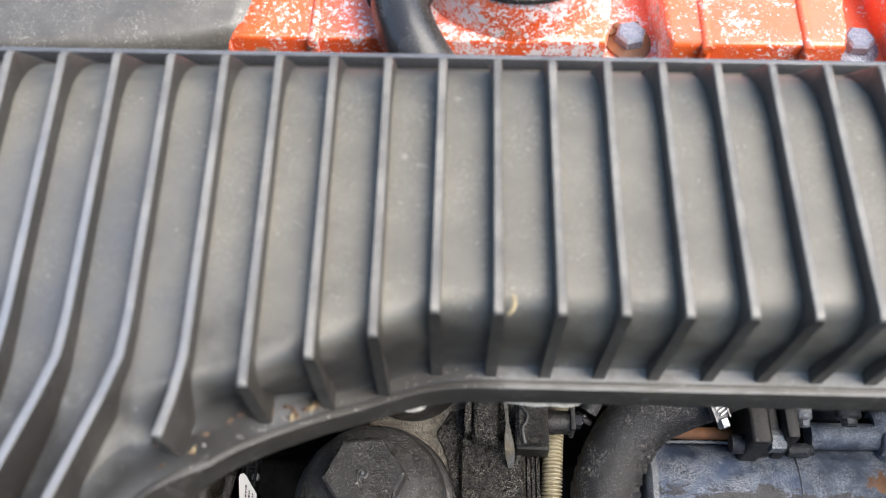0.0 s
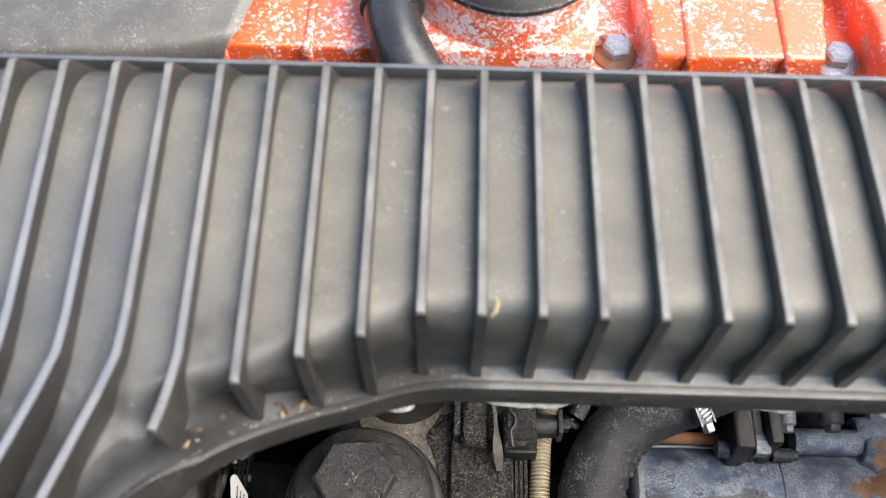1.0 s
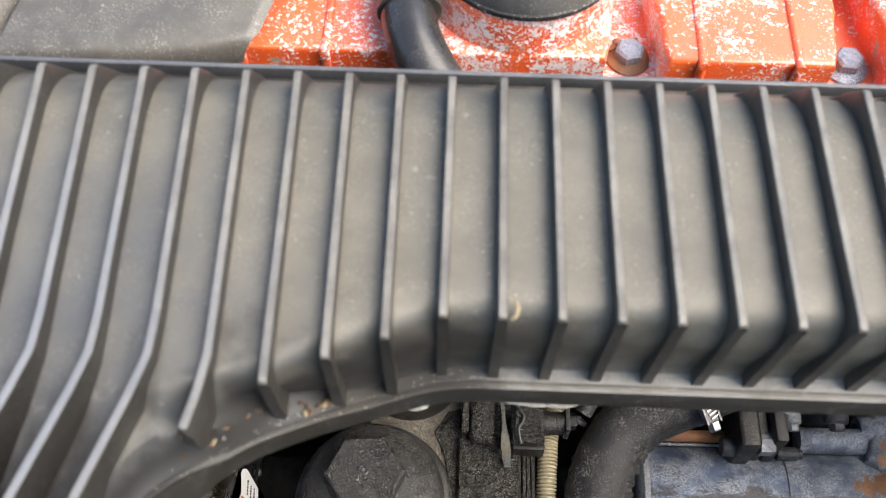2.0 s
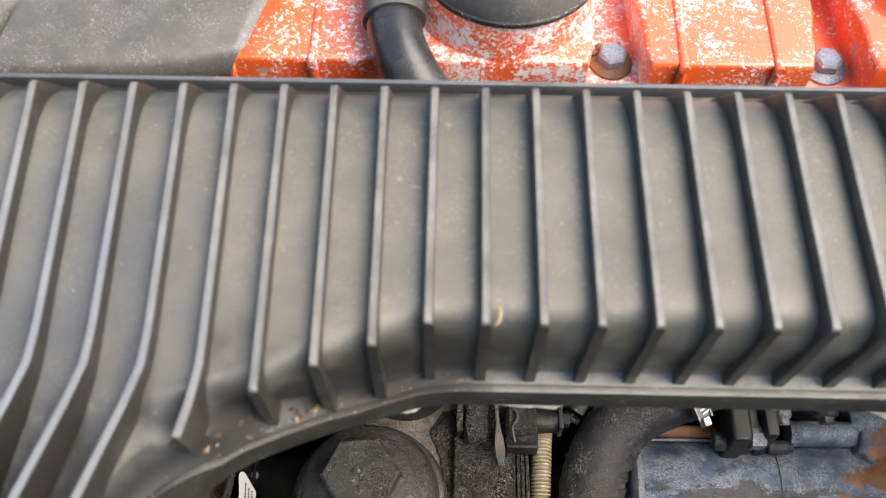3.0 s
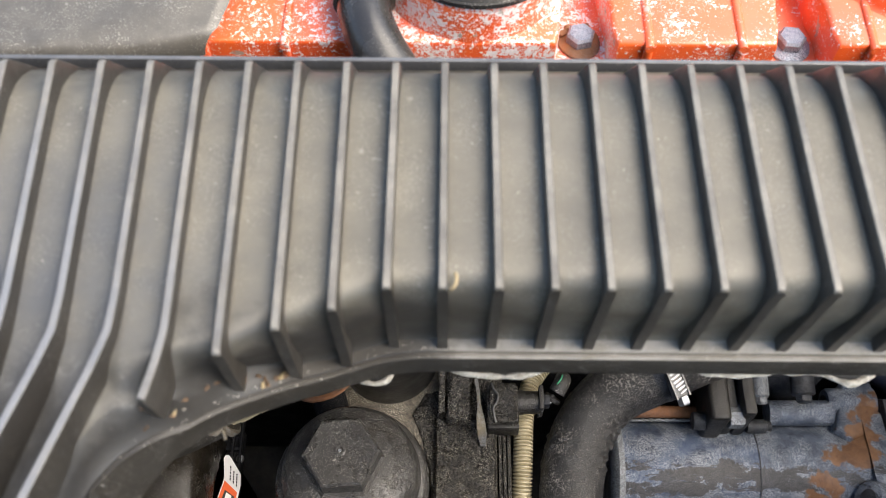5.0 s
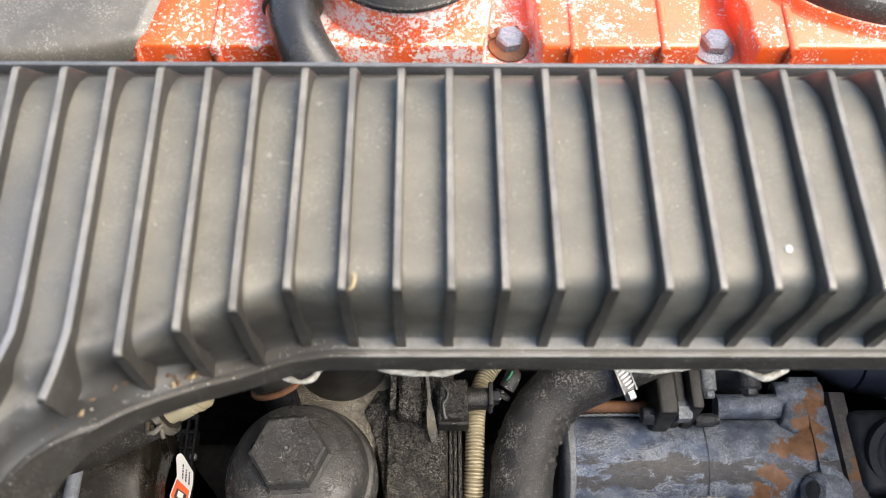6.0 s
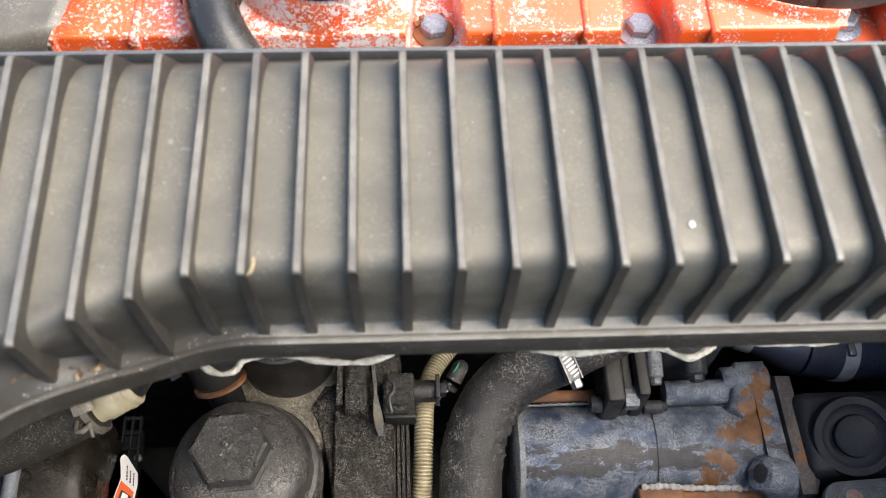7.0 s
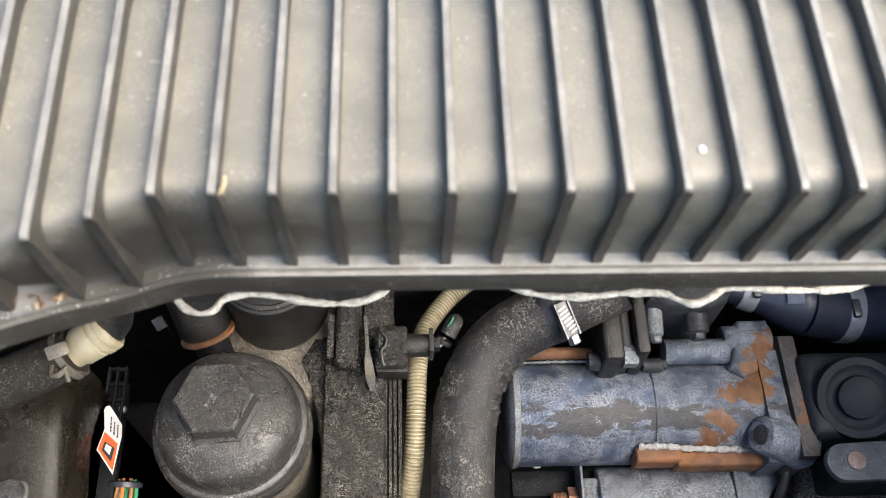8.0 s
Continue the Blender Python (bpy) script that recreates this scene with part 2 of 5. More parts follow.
M_BRASS = cast_metal("dull_brass", (0.20, 0.165, 0.115), (0.09, 0.075, 0.05), metal=0.55, rough=0.5, grit=0.4, pale=0.15)
M_COPPER = cast_metal("copper_stud", (0.40, 0.18, 0.09), (0.22, 0.10, 0.06), metal=0.7, rough=0.4, grit=0.3)
M_DARKCAST = cast_metal("dark_casting", (0.022, 0.024, 0.029), (0.009, 0.009, 0.011), metal=0.3, rough=0.38, pale=0.10, grit=1.4)


def red_paint():
    """Orange-red gloss paint over alloy, lifting off in round white blooms and bare patches."""
    t = Tree("flaking_red_paint")
    c = t.mix(t.ramp(t.noise(30, 5), 0.3, 0.7), (0.72, 0.078, 0.010), (0.78, 0.125, 0.024))
    # upper faces paler salmon: faded paint, with the sky's sheen put into the colour
    c = t.mix(t.math("MULTIPLY", t.upward(0.7, 0.98), t.ramp(t.noise(55, 5, 0.6), 0.3, 0.7, 0.30, 0.75)), c, (0.74, 0.142, 0.066))
    patches = t.ramp(t.noise(40, 5, 0.65), 0.36, 0.66, -0.04, 0.12)
    # it lifts most round the filler and less towards the pulley cover
    xyz = t.n.new("ShaderNodeSeparateXYZ")
    t.l.new(t.pos, xyz.inputs[0])
    patches = t.math("ADD", patches, t.ramp(xyz.outputs["X"], 0.02, 0.14, 0.030, -0.025))
    patches = t.math("ADD", patches, t.math("MULTIPLY", t.near((-0.036, -0.045, 0.036), 0.046, 60, 0.014), 0.07))
    flakes = t.ramp(t.math("ADD", t.noise(640, 2, 0.5), patches), 0.660, 0.70)
    flakes = t.math("MAXIMUM", flakes, t.ramp(t.math("ADD", t.noise(260, 5, 0.7), patches), 0.67, 0.71))
    fine = t.ramp(t.math("ADD", t.noise(1500, 2, 0.5), patches), 0.66, 0.71)
    white = t.math("MAXIMUM", flakes, t.math("MULTIPLY", fine, 0.7))
    c = t.mix(t.math("MULTIPLY", white, 0.92), c, t.mix(t.noise(900, 3), (0.56, 0.53, 0.52), (0.84, 0.83, 0.82)))
    bare = t.math("MULTIPLY", t.ramp(t.noise(75, 5, 0.6), 0.655, 0.675), 0.9)
    c = t.mix(bare, c, (0.33, 0.31, 0.26))
    t.b.inputs["Coat Weight"].default_value, t.b.inputs["Coat Roughness"].default_value = 0.7, 0.38
    return t.set(c, t.ramp(white, 0, 1, 0.36, 0.8), 0.0, t.math("ADD", white, t.math("MULTIPLY", t.noise(220, 4), 0.6)), 0.0005, 0.5)


M_RED = red_paint()


def simple(name, a, b, scale=160, rough=0.5, metal=0.0, dist=0.0003):
    t = Tree(name)
    v = t.noise(scale, 5, 0.6)
    return t.set(t.mix(t.ramp(v, 0.3, 0.7), a, b), t.ramp(t.noise(scale * 3, 3), 0.3, 0.7, rough - 0.08, rough + 0.1), metal, v, dist)


M_GASKET = simple("fibre_gasket", (0.30, 0.265, 0.205), (0.58, 0.530, 0.440), 420, 0.85, 0.0, 0.0030)
M_CREAM = simple("cream_plastic", (0.31, 0.255, 0.15), (0.42, 0.36, 0.235), 60, 0.42)
M_LOOM = simple("yellow_conduit", (0.29, 0.250, 0.155), (0.42, 0.370, 0.25), 120, 0.42)
M_WHITE = simple("white_film", (0.70, 0.69, 0.66), (0.80, 0.79, 0.77), 60, 0.4)
M_ORANGE = simple("orange_print", (0.72, 0.10, 0.02), (0.78, 0.13, 0.03), 60, 0.45)
M_INK = simple("black_print", (0.015, 0.015, 0.015), (0.03, 0.03, 0.03), 60, 0.5)
M_STRAW = simple("dry_straw", (0.20, 0.15, 0.075), (0.31, 0.24, 0.135), 500, 0.7)
M_LEAF = simple("dead_leaf", (0.035, 0.022, 0.012), (0.13, 0.075, 0.038), 300, 0.75)
M_CHALK = simple("chalky_drop", (0.42, 0.41, 0.39), (0.58, 0.57, 0.54), 500, 0.8)
M_DUST = simple("pale_dust", (0.22, 0.205, 0.18), (0.36, 0.34, 0.30), 500, 0.9)
M_GREEN = simple("green_wire", (0.03, 0.25, 0.12), (0.05, 0.32, 0.17), 100, 0.4)
M_WIRE_BROWN = simple("brown_wire", (0.26, 0.12, 0.05), (0.36, 0.20, 0.09), 100, 0.45)
M_WIRE_ORANGE = simple("orange_wire", (0.55, 0.16, 0.04), (0.62, 0.22, 0.06), 100, 0.45)
M_BODY = simple("bay_paint", (0.035, 0.035, 0.036), (0.055, 0.055, 0.055), 30, 0.5)
M_TRAY = simple("undertray", (0.012, 0.012, 0.012), (0.030, 0.028, 0.026), 60, 0.8)
M_ASPHALT = simple("asphalt", (0.035, 0.035, 0.036), (0.070, 0.069, 0.066), 90, 0.9, 0.0, 0.002)


# ---- mesh helpers ----
def thing(name, at, label, category, group=""):
    ob = new(name)
    ob.location, ob.empty_display_size = at, 0.02
    return tagged(ob, label, category, group)


def origin(ob):
    p = Vector((0, 0, 0))
    while ob is not None:
        p += ob.location
        ob = ob.parent
    return p


def finish(bm, material, shift, smooth=True):
    bmesh.ops.recalc_face_normals(bm, faces=bm.faces)
    if shift.length:
        bmesh.ops.translate(bm, vec=-shift, verts=bm.verts)
    for f in bm.faces:
        f.smooth = smooth
    for e in bm.edges:
        if len(e.link_faces) == 2 and e.calc_face_angle(0) > radians(38):
            e.smooth = False
    me = bpy.data.meshes.new("mesh")
    bm.to_mesh(me)
    bm.free()
    me.materials.append(material)
    return me


def part(name, bm, material, parent, label=""):
    """Links a bmesh, built in world places, as one mesh under a thing or a part."""
    me = finish(bm, material, origin(parent))
    ob = new(name, me)
    ob.parent = parent
    return tagged(ob, label)


def solo(name, bm, material, label, category, group="", kind=""):
    """A thing that is one mesh."""
    c = Vector((0, 0, 0))
    for v in bm.verts:
        c += v.co
    c /= len(bm.verts)
    c.z = min(v.co.z for v in bm.verts)
    ob = new(name, finish(bm, material, c))
    ob.location = c
    return tagged(ob, label, category, group, kind)


def merge(*bms):
    """Joins pieces of one part."""
    out = bms[0]
    for b in bms[1:]:
        me = bpy.data.meshes.new("tmp")
        b.to_mesh(me)
        out.from_mesh(me)
        b.free()
        bpy.data.meshes.remove(me)
    return out


def box(x0, x1, y0, y1, z0, z1, bevel=0.0, seg=2, m=None):
    bm = bmesh.new()
    bmesh.ops.create_cube(bm, size=1.0)
    bmesh.ops.scale(bm, vec=(x1 - x0, y1 - y0, z1 - z0), verts=bm.verts)
    if bevel:
        bmesh.ops.bevel(bm, geom=list(bm.edges), offset=bevel, segments=seg, affect="EDGES", profile=0.5)
    bmesh.ops.translate(bm, vec=((x0 + x1) / 2, (y0 + y1) / 2, (z0 + z1) / 2), verts=bm.verts)
    if m is not None:
        bm.transform(m)
    return bm


def prism(points, z0, z1, bevel=0.0, seg=2, m=None):
    """A plan outline raised from z0 to z1."""
    bm = bmesh.new()
    low = [bm.verts.new((x, y, z0)) for x, y in points]
    top = [bm.verts.new((x, y, z1)) for x, y in points]
    n = len(points)
    bm.faces.new(low)
    cap = bm.faces.new(top)
    for i in range(n):
        bm.faces.new((low[i], low[(i + 1) % n], top[(i + 1) % n], top[i]))
    bmesh.ops.recalc_face_normals(bm, faces=bm.faces)
    if bevel:
        bmesh.ops.bevel(bm, geom=list(cap.edges), offset=bevel, segments=seg, affect="EDGES", profile=0.5)
    if m is not None:
        bm.transform(m)
    return bm


def lathe(profile, m=None, seg=40, wob=0.0):
    """Turns (radius, height) rows about z; open ends are closed."""
    bm = bmesh.new()
    rings = []
    for r, z in profile:
        if r <= 1e-6:
            rings.append([bm.verts.new((0, 0, z))])
        else:
            rings.append([bm.verts.new((r * (1 + wob * math.sin(3 * a + z * 90)) * math.cos(a), r * math.sin(a), z)) for a in [2 * math.pi * i / seg for i in range(seg)]])
    for a, b in zip(rings, rings[1:]):
        for i in range(seg):
            j = (i + 1) % seg
            if len(a) == 1 and len(b) == 1:
                continue
            if len(a) == 1:
                bm.faces.new((a[0], b[j], b[i]))
            elif len(b) == 1:
                bm.faces.new((a[i], a[j], b[0]))
            else:
                bm.faces.new((a[i], a[j], b[j], b[i]))
    for ring in (rings[0], rings[-1]):
        if len(ring) > 1:
            bm.faces.new(ring)
    if m is not None:
        bm.transform(m)
    return bm


def spline(points, per=10):
    """A smooth line through points (Catmull-Rom)."""
    p = [Vector(q) for q in points]
    p = [p[0] * 2 - p[1]] + p + [p[-1] * 2 - p[-2]]
    out = []
    for i in range(1, len(p) - 2):
        for k in range(per):
            u = k / per
            a, b, c, d = p[i - 1], p[i], p[i + 1], p[i + 2]
            out.append(0.5 * ((2 * b) + (c - a) * u + (2 * a - 5 * b + 4 * c - d) * u * u + (3 * b - a - 3 * c + d) * u ** 3))
    return out + [p[-2]]


def tube(points, radius, seg=20, per=10, ring=None, smooth=True):
    """A hose along points; radius is a number or a function of the way run, ring closes the ends."""
    line = spline(points, per) if smooth else [Vector(q) for q in points]
    bm = bmesh.new()
    rings, run = [], 0.0
    side = None
    for i, q in enumerate(line):
        d = (line[min(i + 1, len(line) - 1)] - line[max(i - 1, 0)]).normalized()
        if side is None:
            side = d.cross(Vector((0.3, 0.2, 1))).normalized()
        side = (side - d * side.dot(d)).normalized()
        up = d.cross(side)
        if i:
            run += (q - line[i - 1]).length
        r = radius(run) if callable(radius) else radius
        rings.append([bm.verts.new(q + r * (math.cos(a) * side + math.sin(a) * up)) for a in [2 * math.pi * k / seg for k in range(seg)]])
    for a, b in zip(rings, rings[1:]):
        for k in range(seg):
            bm.faces.new((a[k], a[(k + 1) % seg], b[(k + 1) % seg], b[k]))
    bm.faces.new(rings[0])
    bm.faces.new(rings[-1])
    return bm


def along_x(x, y, z):
    """Turns the lathe's axis to +x at a place."""
    return Matrix.Translation((x, y, z)) @ Matrix.Rotation(radians(90), 4, "Y")


def aim(a, b):
    """Turns the lathe's axis from a to b."""
    d = Vector(b) - Vector(a)
    return Matrix.Translation(a) @ d.to_track_quat("Z", "Y").to_matrix().to_4x4()


def hexagon(r, z0, z1, m=None, chamfer=0.0012, turn=0.0):
    """A bolt head: six flats with a chamfered top."""
    bm = bmesh.new()
    def ring(rr, z):
        return [bm.verts.new((rr * math.cos(turn + math.pi / 3 * i), rr * math.sin(turn + math.pi / 3 * i), z)) for i in range(6)]
    rows = [ring(r, z0), ring(r, z1 - chamfer), ring(r - chamfer, z1)]
    for a, b in zip(rows, rows[1:]):
        for i in range(6):
            bm.faces.new((a[i], a[(i + 1) % 6], b[(i + 1) % 6], b[i]))
    bm.faces.new(rows[0])
    bm.faces.new(rows[-1])
    if m is not None:
        bm.transform(m)
    return bm


def step(table, x):
    """Value of a table of (x, value) rows, smoothed over its kinks."""
    xs, vs = zip(*table)
    return float(np.mean(np.interp((x - 0.0036, x - 0.0018, x, x + 0.0018, x + 0.0036), xs, vs)))


# ---- the setting: bay walls, tray and ground ----
def bay():
    solo("ground", box(-60, 60, -60, 60, -0.2, 0.0), M_ASPHALT, "grey asphalt ground under the car", "ground", kind="structure")
    solo("floor", box(-0.42, 0.46, -0.22, 0.62, 0.06, 0.08, 0.004), M_TRAY, "dark oily undertray of the engine bay", "floor", kind="structure")
    # side and front walls are unseen; place and height are set to block light
    solo("wall_left", box(-0.46, -0.42, -0.26, 0.66, 0.02, 0.84, 0.008), M_BODY, "unseen grey inner wing, placed to shade the bay", "wall", kind="structure")
    solo("wall_right", box(0.462, 0.50, -0.26, 0.66, 0.02, 0.73, 0.008), M_BODY, "unseen grey inner wing, placed to shade the bay", "wall", kind="structure")
    solo("wall_back", box(-0.418, 0.460, 0.62, 0.66, 0.02, 0.86, 0.008), M_BODY, "grey painted bulkhead behind the engine", "wall", kind="structure")
    solo("wall_front", box(-0.418, 0.460, -0.26, -0.22, 0.02, 0.68, 0.008), M_BODY, "unseen dark front panel, placed to shade the bay", "wall", kind="structure")


bay()

# ---- ribbed cover ----
PITCH, FIRST = 0.015, 0.012          # rib spacing, place of rib 0
CREST, FLOOR_Z = 0.800, 0.7946
BEND = [(-0.15, -0.17), (-0.106, -0.04), (-0.094, 0.0), (-0.084, 0.034), (-0.0795, 0.047), (-0.076, 0.0510), (-0.071, 0.0526), (-0.064, 0.0540), (-0.056, 0.0575),
        (-0.048, 0.0620), (-0.033, 0.0690), (-0.018, 0.0750), (-0.003, 0.0805), (0.006, 0.081), (0.4, 0.081)]
SHELF = [(-0.2, 0.755), (-0.13, 0.772), (-0.106, 0.781), (-0.094, 0.786), (-0.084, 0.789), (-0.078, 0.7895), (-0.070, 0.7885), (-0.063, 0.7845), (-0.055, 0.7775), (-0.048, 0.770), (-0.040, 0.7635), (-0.033, 0.758), (-0.024, 0.7538), (-0.018, 0.7525), (0.0, 0.752), (0.4, 0.752)]
RIDGE = [(-0.2, 0.740), (-0.12, 0.750), (-0.100, 0.757), (-0.092, 0.762), (-0.084, 0.7665), (-0.076, 0.770), (-0.068, 0.7722), (-0.060, 0.7718), (-0.048, 0.767), (-0.040, 0.7625), (-0.033, 0.758), (-0.024, 0.7538), (-0.018, 0.7525), (0.0, 0.752), (0.4, 0.752)]
EDGE = [(-0.125, -0.17), (-0.0995, -0.062), (-0.0915, -0.032), (-0.0880, -0.004), (-0.0838, 0.0170), (-0.0777, 0.0298), (-0.070, 0.0395), (-0.064, 0.0455), (-0.055, 0.0540),
        (-0.046, 0.060), (-0.032, 0.069), (-0.018, 0.0755), (-0.006, 0.0795), (0.004, 0.081), (0.4, 0.081)]
BENT = {-2: [(-0.018, 0.1585), (-0.0172, 0.0745)], -3: [(-0.033, 0.1585), (-0.0315, 0.0686)], -4: [(-0.048, 0.1585), (-0.0458, 0.0614)],
        -5: [(-0.063, 0.1585), (-0.0604, 0.080), (-0.0601, 0.068), (-0.0612, 0.058), (-0.0630, 0.0487)]}
LEFTMOST, RIGHTMOST = -11, 17


def rib_line(k):
    """Plan of a rib's crest, from the far end to the near one."""
    if k >= -1:
        return [(FIRST + PITCH * k, 0.1585), (FIRST + PITCH * k, 0.081)]
    if k >= -5:
        return BENT[k]
    x, s = FIRST + PITCH * k, 0.0144 * (k + 6)
    return [(x, 0.1585), (-0.0746 + s, 0.078), (-0.0747 + s, 0.068), (-0.0772 + s, 0.0575), (-0.084 + s, 0.034), (-0.094 + s, 0.0), (-0.106 + s, -0.04), (-0.130 + s, -0.11)]


def rib_x(k, y):
    line = rib_line(k)[::-1]
    return float(np.interp(y, [p[1] for p in line], [p[0] for p in line]))


def slot(x, y):
    """How far the floor between two ribs rounds down: a little to the left rib, more to the right one."""
    xs = [rib_x(k, y) for k in range(LEFTMOST, RIGHTMOST + 1)]
    if not xs[0] < x < xs[-1]:
        return 0.0
    u = float(np.interp(x, xs, range(len(xs)))) % 1.0
    low, high = max(0.0, (0.06 - u) / 0.06), max(0.0, (u - 0.55) / 0.45)
    return 0.0004 * low ** 2 + 0.0011 * high ** 2.0


def slope(x, y):
    """How far the floor falls away on the branch that turns to the near left."""
    side = min(1.0, max(0.0, (-0.072 - x) / 0.010))
    d = 0.070 - y
    return side * 0.42 * 0.5 * (math.sqrt(d * d + 0.008 ** 2) + d - 0.0008) if d > -0.03 else 0.0


def cover_column(x):
    """The cover's section at x, from the far rim over the top to the near lip."""
    yb, zf, ye = step(BEND, x), step(SHELF, x), step(EDGE, x)
    h = (FLOOR_Z - zf) / 0.0435
    rows = [(0.1800, 0.7600), (0.1799, 0.7680), (0.1792, 0.7684), (0.1788, 0.7722), (0.1782, 0.7726), (0.1758, 0.7730),
            (0.1742, 0.7740), (0.1718, 0.7785), (0.1670, 0.7850), (0.1612, 0.7892), (0.1545, 0.7924), (0.1465, 0.7941)]
    start, end = 0.145, yb + 0.018
    n = 14
    rows += [(start + (end - start) * (i + 1) / n, FLOOR_Z) for i in range(n)]
    zr = step(RIDGE, x)
    # the lip grows taller on the branch to the near left
    tall = min(1.0, max(0.0, (-0.058 - x) / 0.022))
    deep = 0.0108 + 0.0137 * min(1.0, max(0.0, (-0.062 - x) / 0.030))
    yt, zt = min(ye + 0.007 * tall, max(ye, yb - 0.002)), zr + 0.007 * tall
    wall = [(yb + dy, FLOOR_Z - dz * h) for dy, dz in ((0.0105, 0.0), (0.0080, 0.0007), (0.0060, 0.0020), (0.0046, 0.0042), (0.0035, 0.0080), (0.0030, 0.0145), (0.0046, 0.0235), (0.0068, 0.0335), (0.0078, 0.0420), (0.0070, 0.0435))]
    wall += [(yb + 0.0070 + (yt + 0.0045 - yb - 0.0070) * u, zf + (zt - zf) * u ** 1.3) for u in (0.25, 0.5, 0.75)]
    # towards the left the wall melts into a soft fold
    w = min(1.0, max(0.0, (-0.046 - x) / 0.014))
    if w > 0:
        m = (step(BEND, x + 0.002) - step(BEND, x - 0.002)) / 0.004
        c = math.sqrt(1 + m * m)
        top = yb + 0.0125
        for i in range(13):
            u = i / 12
            y = top + (yt + 0.0048 - top) * u ** 1.15
            d = (y - yb) / c
            f = min(1.0, max(0.0, (0.0105 - d) / 0.0100))
            f = f * f * (3 - 2 * f)
            g = min(1.0, max(0.0, (yb - y) / max(1e-4, yb - yt - 0.0045)))
            z = FLOOR_Z * (1 - f) + (zf + (zt - zf) * g * g) * f
            wall[i] = (wall[i][0] * (1 - w) + y * w, wall[i][1] * (1 - w) + z * w)
    top_rows = len(rows)
    rows += wall
    rows += [(yt + 0.0030, zt), (yt + 0.0024, zt - 0.0008), (yt + 0.0019, zt - 0.0008), (yt + 0.0014, zt), (yt + 0.0004, zt), (yt, zt - 0.0008), (ye + 0.0004, zr - deep), (ye + 0.0030, zr - deep - 0.001), (ye + 0.0040, zr - 0.006)]
    push = ((0, 1), (0.15, 0.98), (0.35, 0.93), (0.6, 0.8), (0.85, 0.5), (1, 0), (0.9, 0), (0.5, 0), (0.1, 0), (0, 0))
    out = []
    for i, (y, z) in enumerate(rows):
        if z > zf + 0.0001 and y < 0.12:
            z = max(z - slope(x, y), zf + 0.0003)
        k = i - top_rows
        py, pz = (0, min(1.0, max(0.0, (0.172 - y) / 0.008))) if k < 0 else push[k] if k < len(push) else (0, 0)
        py *= 0.45 * h * (1 - w)
        if k >= 0:
            pz *= 1 - w * min(1.0, k / 5)
        d = slot(x, max(y, yb + 0.004)) if py or pz else 0.0
        out.append((x, y + d * py, max(z - d * pz, zf if 0 <= k < len(push) else 0.0)))
    return out


